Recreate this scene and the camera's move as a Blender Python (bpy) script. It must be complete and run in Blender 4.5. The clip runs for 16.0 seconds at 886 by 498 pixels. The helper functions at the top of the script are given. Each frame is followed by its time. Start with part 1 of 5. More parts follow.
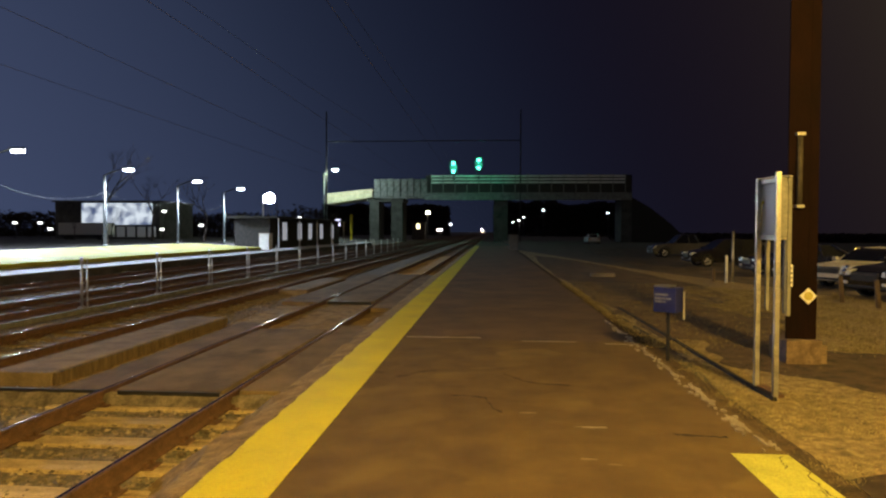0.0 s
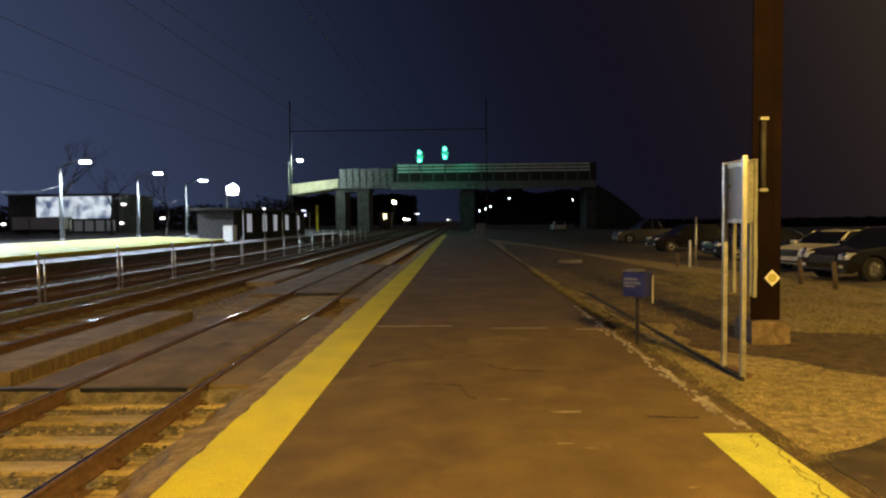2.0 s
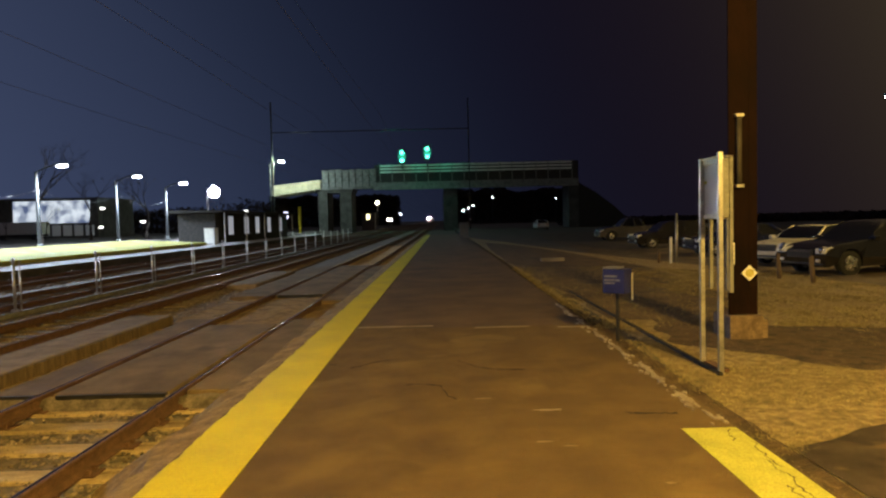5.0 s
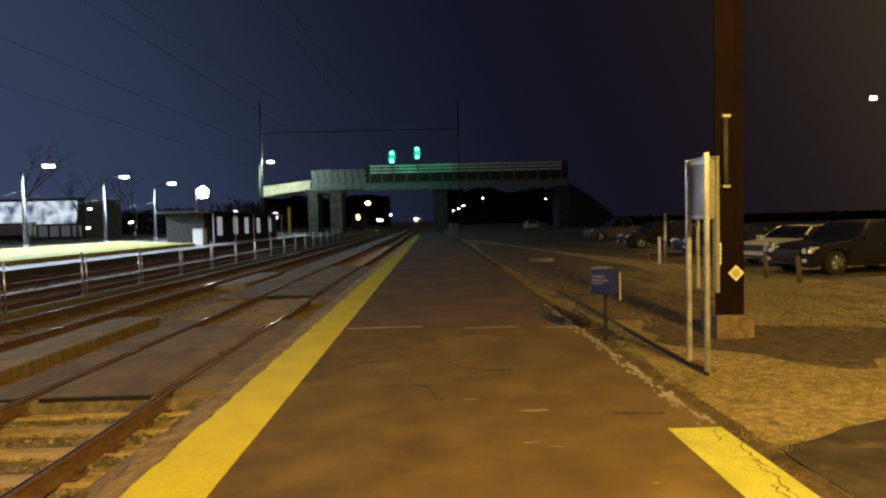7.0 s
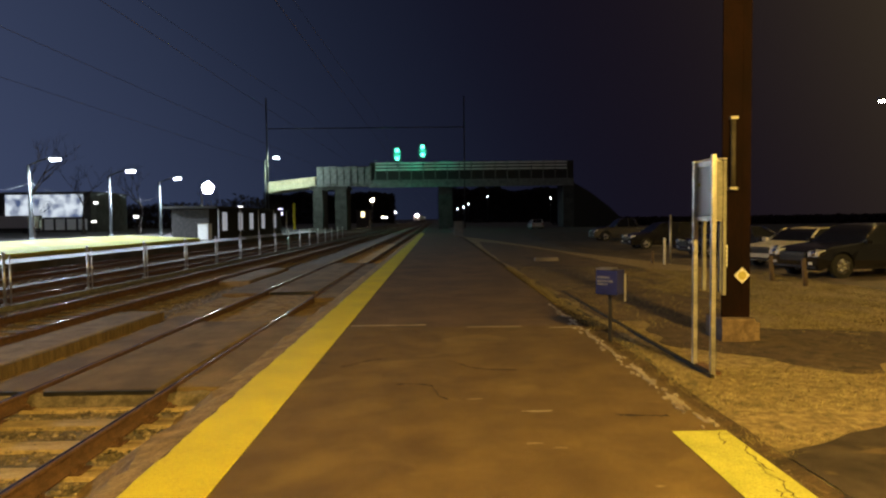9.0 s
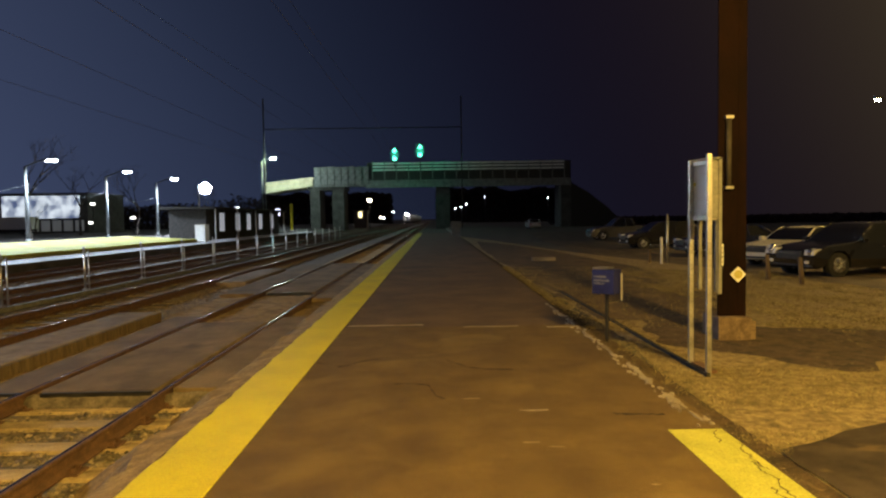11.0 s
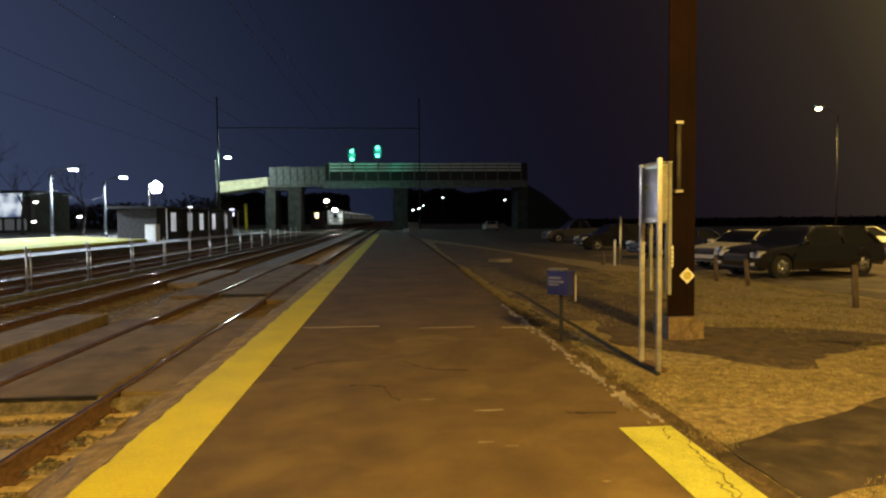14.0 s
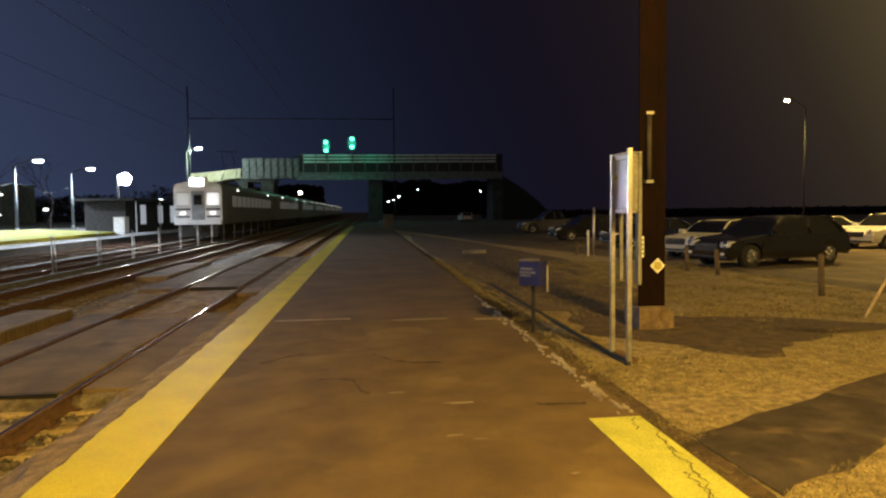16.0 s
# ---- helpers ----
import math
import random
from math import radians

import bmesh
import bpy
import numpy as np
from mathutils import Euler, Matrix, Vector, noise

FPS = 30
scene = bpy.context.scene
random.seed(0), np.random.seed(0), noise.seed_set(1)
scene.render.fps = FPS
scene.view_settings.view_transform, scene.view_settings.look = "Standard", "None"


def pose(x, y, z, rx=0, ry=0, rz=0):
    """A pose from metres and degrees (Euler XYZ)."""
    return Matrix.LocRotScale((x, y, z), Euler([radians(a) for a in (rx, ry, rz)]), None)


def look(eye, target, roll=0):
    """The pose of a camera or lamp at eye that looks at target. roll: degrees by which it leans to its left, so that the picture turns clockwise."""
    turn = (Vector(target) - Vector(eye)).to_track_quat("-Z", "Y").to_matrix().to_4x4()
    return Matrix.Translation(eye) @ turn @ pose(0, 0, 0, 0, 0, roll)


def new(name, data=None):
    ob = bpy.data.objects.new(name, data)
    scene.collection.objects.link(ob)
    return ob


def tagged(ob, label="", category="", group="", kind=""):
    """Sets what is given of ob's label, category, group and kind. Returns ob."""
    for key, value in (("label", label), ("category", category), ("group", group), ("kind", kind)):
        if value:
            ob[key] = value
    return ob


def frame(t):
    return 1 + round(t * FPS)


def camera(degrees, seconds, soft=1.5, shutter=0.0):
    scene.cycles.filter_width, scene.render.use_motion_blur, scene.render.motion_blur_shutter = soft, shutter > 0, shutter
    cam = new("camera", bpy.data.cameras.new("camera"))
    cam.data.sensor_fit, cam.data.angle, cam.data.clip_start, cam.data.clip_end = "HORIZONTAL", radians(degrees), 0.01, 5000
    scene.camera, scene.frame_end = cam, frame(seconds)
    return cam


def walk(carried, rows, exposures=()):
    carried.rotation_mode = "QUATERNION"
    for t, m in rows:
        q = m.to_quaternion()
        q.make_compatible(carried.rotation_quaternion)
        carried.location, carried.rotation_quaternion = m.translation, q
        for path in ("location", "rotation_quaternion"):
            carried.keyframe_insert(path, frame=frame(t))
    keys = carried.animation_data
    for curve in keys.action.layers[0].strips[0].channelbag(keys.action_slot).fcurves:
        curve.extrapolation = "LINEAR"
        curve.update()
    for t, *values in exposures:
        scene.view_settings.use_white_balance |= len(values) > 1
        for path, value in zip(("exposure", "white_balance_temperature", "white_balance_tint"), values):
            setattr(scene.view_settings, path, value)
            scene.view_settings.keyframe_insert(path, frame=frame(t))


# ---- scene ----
cam = camera(68.7, 16.0, soft=2.3)

PATH = [
    (0, (-0.035, -0.092, 1.619), (-0.184, 1.901, 1.566), 0.2),
    (0.5, (-0.096, -0.053, 1.61), (-0.164, 1.946, 1.567), 0.6),
    (1, (-0.085, -0.031, 1.598), (-0.135, 1.966, 1.495), -0.2),
    (1.5, (-0.086, -0.044, 1.598), (-0.141, 1.952, 1.491), -0.6),
    (2, (-0.082, -0.037, 1.6), (-0.13, 1.961, 1.514), -0.6),
    (2.5, (-0.074, -0.037, 1.595), (-0.108, 1.962, 1.52), -1.1),
    (3, (-0.068, -0.038, 1.602), (-0.095, 1.96, 1.519), -1.1),
    (3.5, (-0.062, -0.047, 1.605), (-0.078, 1.951, 1.523), -1.2),
    (6, (-0.017, -0.006, 1.597), (-0.004, 1.992, 1.5), -1.3),
    (6.5, (-0.013, -0.013, 1.6), (0.011, 1.984, 1.499), -1.3),
    (7, (-0.002, -0.005, 1.6), (0.029, 1.993, 1.513), -1.4),
    (7.5, (-0.008, -0.009, 1.603), (0.014, 1.987, 1.49), -1.5),
    (8, (-0.006, 0.003, 1.605), (0.016, 2.0, 1.497), -1.4),
    (8.5, (-0.013, 0.005, 1.603), (0.01, 2.002, 1.506), -0.9),
    (9, (-0.012, 0.009, 1.608), (0.006, 2.007, 1.515), -0.7),
    (11.5, (0.0, -0.004, 1.607), (0.026, 1.994, 1.514), -0.9),
    (12, (-0.002, 0.001, 1.604), (-0.003, 2.0, 1.53), -0.4),
    (12.5, (-0.005, -0.002, 1.603), (0.001, 1.996, 1.527), -0.1),
    (13, (-0.007, -0.006, 1.607), (0.032, 1.993, 1.549), -0.1),
    (13.5, (0.004, 0.002, 1.6), (0.101, 1.998, 1.522), -0.2),
    (14, (0.012, -0.006, 1.602), (0.168, 1.986, 1.512), -0.5),
    (14.5, (0.03, -0.006, 1.6), (0.2, 1.984, 1.497), -0.6),
    (15, (0.044, 0.013, 1.6), (0.205, 2.004, 1.495), -0.7),
    (15.5, (0.065, 0.035, 1.598), (0.271, 2.021, 1.482), -1.0),
    (16, (0.076, 0.063, 1.596), (0.306, 2.046, 1.479), -0.7),
]
walk(cam, [(t, look(eye, target, roll)) for t, eye, target, roll in PATH])

# ---- world and light ----
world = bpy.data.worlds.new("night")
scene.world = world
world.use_nodes = True
wn, wl = world.node_tree.nodes, world.node_tree.links
wn.clear()
w_out = wn.new("ShaderNodeOutputWorld")
w_bg = wn.new("ShaderNodeBackground")
w_co = wn.new("ShaderNodeTexCoord")
w_dot = wn.new("ShaderNodeVectorMath")
w_dot.operation = "DOT_PRODUCT"
w_dot.inputs[1].default_value = (1.0, 0.0, 0.45)
w_map = wn.new("ShaderNodeMapRange")
w_map.inputs["From Min"].default_value, w_map.inputs["From Max"].default_value = -0.75, 0.80
w_ramp = wn.new("ShaderNodeValToRGB")
w_ramp.color_ramp.elements[0].color = (0.060, 0.080, 0.160, 1)
w_ramp.color_ramp.elements[1].color = (0.105, 0.077, 0.033, 1)
for w_pos, w_col in ((0.31, (0.0190, 0.027, 0.056, 1)), (0.55, (0.0058, 0.0072, 0.0175, 1)), (0.74, (0.0068, 0.0044, 0.0095, 1)), (0.91, (0.021, 0.0145, 0.0125, 1))):
    w_el = w_ramp.color_ramp.elements.new(w_pos)
    w_el.color = w_col
w_ramp.color_ramp.interpolation = "B_SPLINE"
w_bg.inputs["Strength"].default_value = 1.0
wl.new(w_co.outputs["Generated"], w_dot.inputs[0])
wl.new(w_dot.outputs["Value"], w_map.inputs["Value"])
wl.new(w_map.outputs["Result"], w_ramp.inputs["Fac"])
wl.new(w_ramp.outputs["Color"], w_bg.inputs["Color"])
wl.new(w_bg.outputs[0], w_out.inputs[0])

SODIUM, COOL = (1.0, 0.615, 0.12), (0.70, 0.83, 1.0)


def lamp_light(name, x, y, z, watts, colour, radius=0.25):
    li = bpy.data.lights.new(name, "POINT")
    li.energy, li.color, li.shadow_soft_size = watts, colour, radius
    ob = new(name, li)
    ob.location = (x, y, z)
    return ob


def down_light(name, x, y, z, watts, colour, degrees=136, radius=0.25):
    """A shaded lamp that throws its light downwards."""
    li = bpy.data.lights.new(name, "SPOT")
    li.energy, li.color, li.shadow_soft_size, li.spot_size, li.spot_blend = watts, colour, radius, radians(degrees), 0.35
    ob = new(name, li)
    ob.location = (x, y, z)
    return ob


# platform lamps behind the camera, the lamp beside the path, the lamps of the far car park
lamp_light("platform_light", 4.0, -1.8, 5.9, 8000, SODIUM, 0.45)
down_light("lot_light", 14.9, 14.2, 7.9, 1250, (1.0, 0.64, 0.17), 160)
down_light("lot_light", 24.0, 26.5, 7.4, 7000, (1.0, 0.62, 0.15), 157)
down_light("lot_light", 28.0, 42.0, 8.7, 4000, (1.0, 0.70, 0.2), 135)
# the lamp at 14.2 is unseen, added along the row to brighten the train front
LAMPS = ((14.2, 13000), (27.1, 12500), (40.0, 20000), (52.9, 13500), (65.8, 13500), (77.6, 12000), (89.4, 27000))
for lamp_y, lamp_w in LAMPS:
    down_light("car_park_light", -30.6, lamp_y, 6.35, lamp_w, COOL, 176 if lamp_y < 35 else 167)
lamp_light("bridge_light", -29.6, 121.4, 12.9, 6500, (0.72, 1.0, 0.9), 0.25)
# added green fill before each signal, tinting the bridge face behind it
for sig_x, sig_z in ((-7.6, 14.3), (-2.62, 14.95)):
    lamp_light("signal_glow_fill", sig_x, 126.9, sig_z, 420, (0.05, 1.0, 0.58), 0.4)


# ---- materials ----
def mat(name, dark, light, scale=4.0, rough=0.8, bump=0.15, metal=0.0, fine=60.0, vary=0.0, spec=0.5, stain=None, island=0.0, stretch=(1, 1, 1), spread=(0.35, 0.65)):
    """A noise-driven surface: broad stains, fine grain, relief, and a change from piece to piece."""
    m = bpy.data.materials.new(name)
    m.use_nodes = True
    n, l = m.node_tree.nodes, m.node_tree.links
    p = n["Principled BSDF"]
    co = n.new("ShaderNodeTexCoord")
    mp = n.new("ShaderNodeMapping")
    mp.inputs["Scale"].default_value = stretch
    l.new(co.outputs["Object"], mp.inputs["Vector"])
    a, b = n.new("ShaderNodeTexNoise"), n.new("ShaderNodeTexNoise")
    a.inputs["Scale"].default_value, a.inputs["Detail"].default_value, a.inputs["Roughness"].default_value = scale, 6, 0.62
    b.inputs["Scale"].default_value, b.inputs["Detail"].default_value = fine, 4
    for x in (a, b):
        l.new(mp.outputs[0], x.inputs["Vector"])
    ramp = n.new("ShaderNodeValToRGB")
    ramp.color_ramp.elements[0].color, ramp.color_ramp.elements[1].color = (*dark, 1), (*light, 1)
    ramp.color_ramp.elements[0].position, ramp.color_ramp.elements[1].position = spread
    l.new(a.outputs["Fac"], ramp.inputs["Fac"])
    grain = n.new("ShaderNodeMix")
    grain.data_type, grain.blend_type = "RGBA", "OVERLAY"
    grain.inputs["Factor"].default_value = 0.55
    l.new(ramp.outputs["Color"], grain.inputs["A"])
    l.new(b.outputs["Fac"], grain.inputs["B"])
    col = grain.outputs["Result"]
    if stain:
        c = n.new("ShaderNodeTexNoise")
        c.inputs["Scale"].default_value, c.inputs["Detail"].default_value, c.inputs["Distortion"].default_value = stain[1], 5, 0.8
        l.new(mp.outputs[0], c.inputs["Vector"])
        cr = n.new("ShaderNodeMapRange")
        cr.inputs["From Min"].default_value, cr.inputs["From Max"].default_value = stain[2], stain[2] + 0.14
        l.new(c.outputs["Fac"], cr.inputs["Value"])
        mx = n.new("ShaderNodeMix")
        mx.data_type = "RGBA"
        mx.inputs["B"].default_value = (*stain[0], 1)
        l.new(cr.outputs["Result"], mx.inputs["Factor"])
        l.new(col, mx.inputs["A"])
        col = mx.outputs["Result"]
    if island:
        gi = n.new("ShaderNodeNewGeometry")
        ir = n.new("ShaderNodeMapRange")
        ir.inputs["To Min"].default_value, ir.inputs["To Max"].default_value = 1 - island, 1 + island
        l.new(gi.outputs["Random Per Island"], ir.inputs["Value"])
        ih = n.new("ShaderNodeHueSaturation")
        l.new(ir.outputs["Result"], ih.inputs["Value"])
        l.new(col, ih.inputs["Color"])
        col = ih.outputs["Color"]
    if vary:
        inf = n.new("ShaderNodeObjectInfo")
        vr = n.new("ShaderNodeMapRange")
        vr.inputs["To Min"].default_value, vr.inputs["To Max"].default_value = 1 - vary, 1 + vary
        l.new(inf.outputs["Random"], vr.inputs["Value"])
        hs = n.new("ShaderNodeHueSaturation")
        l.new(vr.outputs["Result"], hs.inputs["Value"])
        l.new(col, hs.inputs["Color"])
        col = hs.outputs["Color"]
    l.new(col, p.inputs["Base Color"])
    rr = n.new("ShaderNodeMapRange")
    rr.inputs["To Min"].default_value, rr.inputs["To Max"].default_value = max(rough - 0.12, 0.03), min(rough + 0.12, 1)
    l.new(a.outputs["Fac"], rr.inputs["Value"])
    l.new(rr.outputs["Result"], p.inputs["Roughness"])
    p.inputs["Metallic"].default_value = metal
    p.inputs["Specular IOR Level"].default_value = spec
    if bump:
        bu = n.new("ShaderNodeBump")
        bu.inputs["Strength"].default_value, bu.inputs["Distance"].default_value = bump, 0.02
        l.new(b.outputs["Fac"], bu.inputs["Height"])
        l.new(bu.outputs[0], p.inputs["Normal"])
    return m


def glow(name, colour, strength):
    m = bpy.data.materials.new(name)
    m.use_nodes = True
    p = m.node_tree.nodes["Principled BSDF"]
    p.inputs["Base Color"].default_value = (*[min(c, 0.8) for c in colour], 1)
    p.inputs["Emission Color"].default_value = (*colour, 1)
    p.inputs["Emission Strength"].default_value = strength
    p.inputs["Roughness"].default_value = 0.3
    return m


def glossy(name, colour, rough, metal=0.0, coat=0.0):
    m = mat(name, [c * 0.85 for c in colour], colour, 3.0, rough, 0.0, metal, 40.0)
    m.node_tree.nodes["Principled BSDF"].inputs["Coat Weight"].default_value = coat
    return m


M_ASPHALT = mat("worn_asphalt", (0.068, 0.040, 0.0155), (0.156, 0.101, 0.038), 1.9, 0.84, 0.5, 0, 90, stain=((0.172, 0.115, 0.043), 0.95, 0.56), spread=(0.29, 0.71))
M_ASPHALT_OLD = mat("older_asphalt", (0.064, 0.040, 0.027), (0.140, 0.088, 0.055), 0.9, 0.84, 0.35, 0, 90, stain=((0.066, 0.045, 0.034), 0.5, 0.56))
M_PATH = mat("path_asphalt", (0.030, 0.024, 0.022), (0.072, 0.056, 0.049), 2.6, 0.95, 0.4, 0, 120, spec=0.15, stain=((0.115, 0.083, 0.052), 2.2, 0.57))
M_LOT = mat("lot_asphalt", (0.045, 0.036, 0.028), (0.135, 0.105, 0.078), 0.9, 0.85, 0.4, 0, 60, stain=((0.19, 0.145, 0.09), 0.45, 0.56), spec=0.25)
M_YELLOW = mat("yellow_paint", (0.55, 0.485, 0.012), (0.69, 0.615, 0.016), 1.2, 0.62, 0.12, 0, 110, stain=((0.46, 0.33, 0.04), 2.4, 0.70))
M_YELLOW_WORN = mat("worn_yellow_paint", (0.39, 0.40, 0.07), (0.52, 0.525, 0.10), 3, 0.62, 0.25, 0, 70, stain=((0.22, 0.17, 0.09), 7.0, 0.64))
M_CONCRETE = mat("old_concrete", (0.22, 0.18, 0.14), (0.38, 0.33, 0.27), 2.2, 0.88, 0.3, 0, 50, stain=((0.12, 0.09, 0.07), 1.6, 0.60), vary=0.08)
M_TIE = mat("timber_tie", (0.30, 0.225, 0.125), (0.56, 0.44, 0.265), 3, 0.92, 0.4, 0, 45, vary=0.18, stretch=(0.8, 2, 2), stain=((0.16, 0.11, 0.06), 2.2, 0.60))
M_TIE_DARKER = mat("darker_timber_tie", (0.11, 0.082, 0.056), (0.25, 0.195, 0.135), 3, 0.92, 0.4, 0, 45, vary=0.22, stretch=(0.8, 2, 2))
M_BALLAST = mat("ballast_bed", (0.080, 0.066, 0.053), (0.25, 0.208, 0.165), 7, 0.92, 0.8, 0, 42)
M_STONE = mat("ballast_stone", (0.10, 0.078, 0.055), (0.34, 0.275, 0.195), 9, 0.9, 0.2, 0, 40, island=0.4)
M_CROSS = mat("crossing_asphalt", (0.115, 0.080, 0.046), (0.235, 0.168, 0.098), 1.6, 0.92, 0.4, 0, 80, stain=((0.10, 0.073, 0.046), 1.3, 0.57), stretch=(1, 0.7, 1))
M_RUST = mat("rail_rust", (0.064, 0.034, 0.022), (0.145, 0.078, 0.048), 9, 0.78, 0.3, 0.1, 60)
M_STEEL = mat("rail_head_steel", (0.30, 0.26, 0.22), (0.62, 0.57, 0.52), 5, 0.17, 0.012, 1.0, 9, stretch=(4, 0.5, 1))
M_PEBBLE = mat("verge_pebble", (0.08, 0.062, 0.045), (0.22, 0.175, 0.125), 9, 0.9, 0.2, 0, 40, island=0.5)
M_GRASS_BED = mat("dry_turf", (0.125, 0.088, 0.040), (0.39, 0.305, 0.155), 11, 0.95, 1.0, 0, 95, stain=((0.11, 0.078, 0.040), 1.1, 0.61))
M_BLADE = mat("straw_grass", (0.18, 0.145, 0.068), (0.37, 0.30, 0.15), 3, 0.9, 0, 0, 20, island=0.5)
M_DAMP = mat("damp_earth", (0.028, 0.018, 0.012), (0.105, 0.068, 0.041), 5.5, 0.95, 0.9, 0, 55, stain=((0.20, 0.145, 0.08), 7.0, 0.62))
M_DIRT = mat("bare_dirt", (0.045, 0.028, 0.016), (0.135, 0.088, 0.048), 1.4, 0.95, 0.6, 0, 40)
M_GROUND = mat("trackside_ground", (0.035, 0.03, 0.026), (0.10, 0.085, 0.07), 0.6, 0.95, 0.5, 0, 25)
M_GALV = mat("galvanised_steel", (0.42, 0.42, 0.40), (0.62, 0.61, 0.58), 8, 0.36, 0.06, 0.9, 70)
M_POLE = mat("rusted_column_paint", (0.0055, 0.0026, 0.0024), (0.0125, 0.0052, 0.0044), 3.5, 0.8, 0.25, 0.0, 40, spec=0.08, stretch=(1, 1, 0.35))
M_CONDUIT = mat("grimy_conduit", (0.030, 0.026, 0.022), (0.062, 0.054, 0.045), 6, 0.75, 0.1, 0, 40)
M_PANEL = mat("pale_notice_panel", (0.26, 0.26, 0.25), (0.44, 0.44, 0.425), 4, 0.5, 0.05, 0, 30, stain=((0.17, 0.165, 0.15), 3.0, 0.60))
M_SLAB = mat("dirty_concrete_slab", (0.17, 0.125, 0.080), (0.31, 0.235, 0.155), 2.2, 0.9, 0.3, 0, 50, stain=((0.11, 0.08, 0.05), 1.6, 0.60))
M_BLACK = mat("black_paint", (0.012, 0.012, 0.013), (0.03, 0.03, 0.032), 5, 0.5, 0.08)
M_BLUE = mat("blue_enamel", (0.008, 0.012, 0.11), (0.014, 0.021, 0.19), 4, 0.5, 0.05)
M_WHITE = mat("white_paint", (0.62, 0.62, 0.60), (0.80, 0.80, 0.78), 4, 0.55, 0.06)
M_WOOD = mat("weathered_post", (0.07, 0.048, 0.03), (0.17, 0.12, 0.075), 6, 0.88, 0.4, 0, 40, stretch=(3, 3, 0.4))
M_GIRDER = mat("girder_paint", (0.10, 0.105, 0.105), (0.22, 0.225, 0.225), 1.2, 0.7, 0.12, 0, 20, stain=((0.10, 0.07, 0.05), 0.8, 0.62))
M_LIP = mat("edge_earth", (0.15, 0.096, 0.038), (0.36, 0.25, 0.105), 5.0, 0.92, 0.6, 0, 34)
M_FOOT = mat("stained_concrete", (0.090, 0.060, 0.042), (0.205, 0.145, 0.102), 5, 0.9, 0.5, 0, 45, stain=((0.07, 0.045, 0.03), 3.5, 0.58))
M_LAMPPOLE = mat("lamp_pole_concrete", (0.055, 0.06, 0.06), (0.10, 0.108, 0.105), 5, 0.85, 0.1)
M_DULL = mat("dusty_grey_panel", (0.11, 0.11, 0.10), (0.21, 0.21, 0.195), 5, 0.7, 0.05)
M_FADED = mat("faded_writing", (0.06, 0.07, 0.19), (0.14, 0.155, 0.29), 9, 0.6, 0.0)
M_DISC = mat("reflector_yellow", (0.38, 0.34, 0.10), (0.50, 0.45, 0.15), 5, 0.4, 0.0)
# concrete with the shade under bridge and platform edge put into its colour
M_PIER = mat("shade_dark_concrete", (0.035, 0.034, 0.032), (0.085, 0.082, 0.078), 0.8, 0.92, 0.2, 0, 18)
M_DECK = mat("pale_yellow_deck", (0.30, 0.28, 0.018), (0.46, 0.435, 0.035), 0.6, 0.8, 0.1, 0, 14, stain=((0.60, 0.58, 0.30), 0.45, 0.58))
M_COPING = mat("worn_white_coping", (0.34, 0.34, 0.33), (0.56, 0.56, 0.54), 0.9, 0.75, 0.1, 0, 14, stain=((0.22, 0.21, 0.19), 0.5, 0.62))
M_BEIGE = mat("beige_concrete", (0.42, 0.36, 0.24), (0.62, 0.54, 0.38), 0.8, 0.85, 0.15, 0, 18)
M_BARK = mat("bark", (0.035, 0.028, 0.022), (0.10, 0.08, 0.065), 6, 0.95, 0.5, 0, 30)
M_WOODS = mat("dark_twigs", (0.020, 0.015, 0.013), (0.055, 0.042, 0.036), 0.5, 1.0, 0.0, spec=0.0)
M_TYRE = mat("tyre_rubber", (0.012, 0.012, 0.012), (0.03, 0.03, 0.03), 12, 0.85, 0.3)
M_RIM = glossy("alloy", (0.55, 0.55, 0.56), 0.28, 0.9)
M_CARBLACK = glossy("black_car_paint", (0.008, 0.008, 0.011), 0.22, 0.0, 1.0)
M_CARSILVER = glossy("champagne_car_paint", (0.74, 0.71, 0.60), 0.3, 0.0, 0.8)
M_CARWHITE = glossy("white_car_paint", (0.72, 0.72, 0.70), 0.3, 0.0, 0.8)
M_CARGREY = glossy("grey_car_paint", (0.075, 0.075, 0.08), 0.32, 0.3, 0.8)
M_CARBLUE = glossy("dark_blue_car_paint", (0.012, 0.018, 0.07), 0.25, 0.2, 1.0)
M_TINT = glossy("tinted_glass", (0.012, 0.013, 0.015), 0.06, 0.0, 0.5)
M_CHROME = glossy("chrome", (0.75, 0.75, 0.76), 0.12, 1.0)
# near-white lens colour stands for the glint of a headlight
M_LENS = glossy("lamp_lens", (0.88, 0.89, 0.90), 0.22, 0.1, 1.0)
M_GLINT_BALL = glossy("headlight_glint", (0.96, 0.95, 0.92), 0.20, 1.0)
M_REDLENS = glossy("tail_lens", (0.35, 0.012, 0.01), 0.15, 0.0, 1.0)
M_STAINLESS = mat("stainless_body", (0.26, 0.28, 0.30), (0.40, 0.42, 0.44), 1.5, 0.40, 0.05, 0.6, 40, stretch=(1, 0.2, 3))
M_FRONT = mat("train_front_paint", (0.80, 0.81, 0.83), (0.90, 0.91, 0.92), 2, 0.4, 0.04)
# train grime; also the painted shade of the verge edging and bridge abutment
M_UNDER = mat("grime_and_shade", (0.012, 0.011, 0.010), (0.04, 0.035, 0.03), 4, 0.9, 0.3)
M_WIRE = mat("copper_wire", (0.03, 0.025, 0.022), (0.06, 0.05, 0.045), 10, 0.8, 0, 0.2)
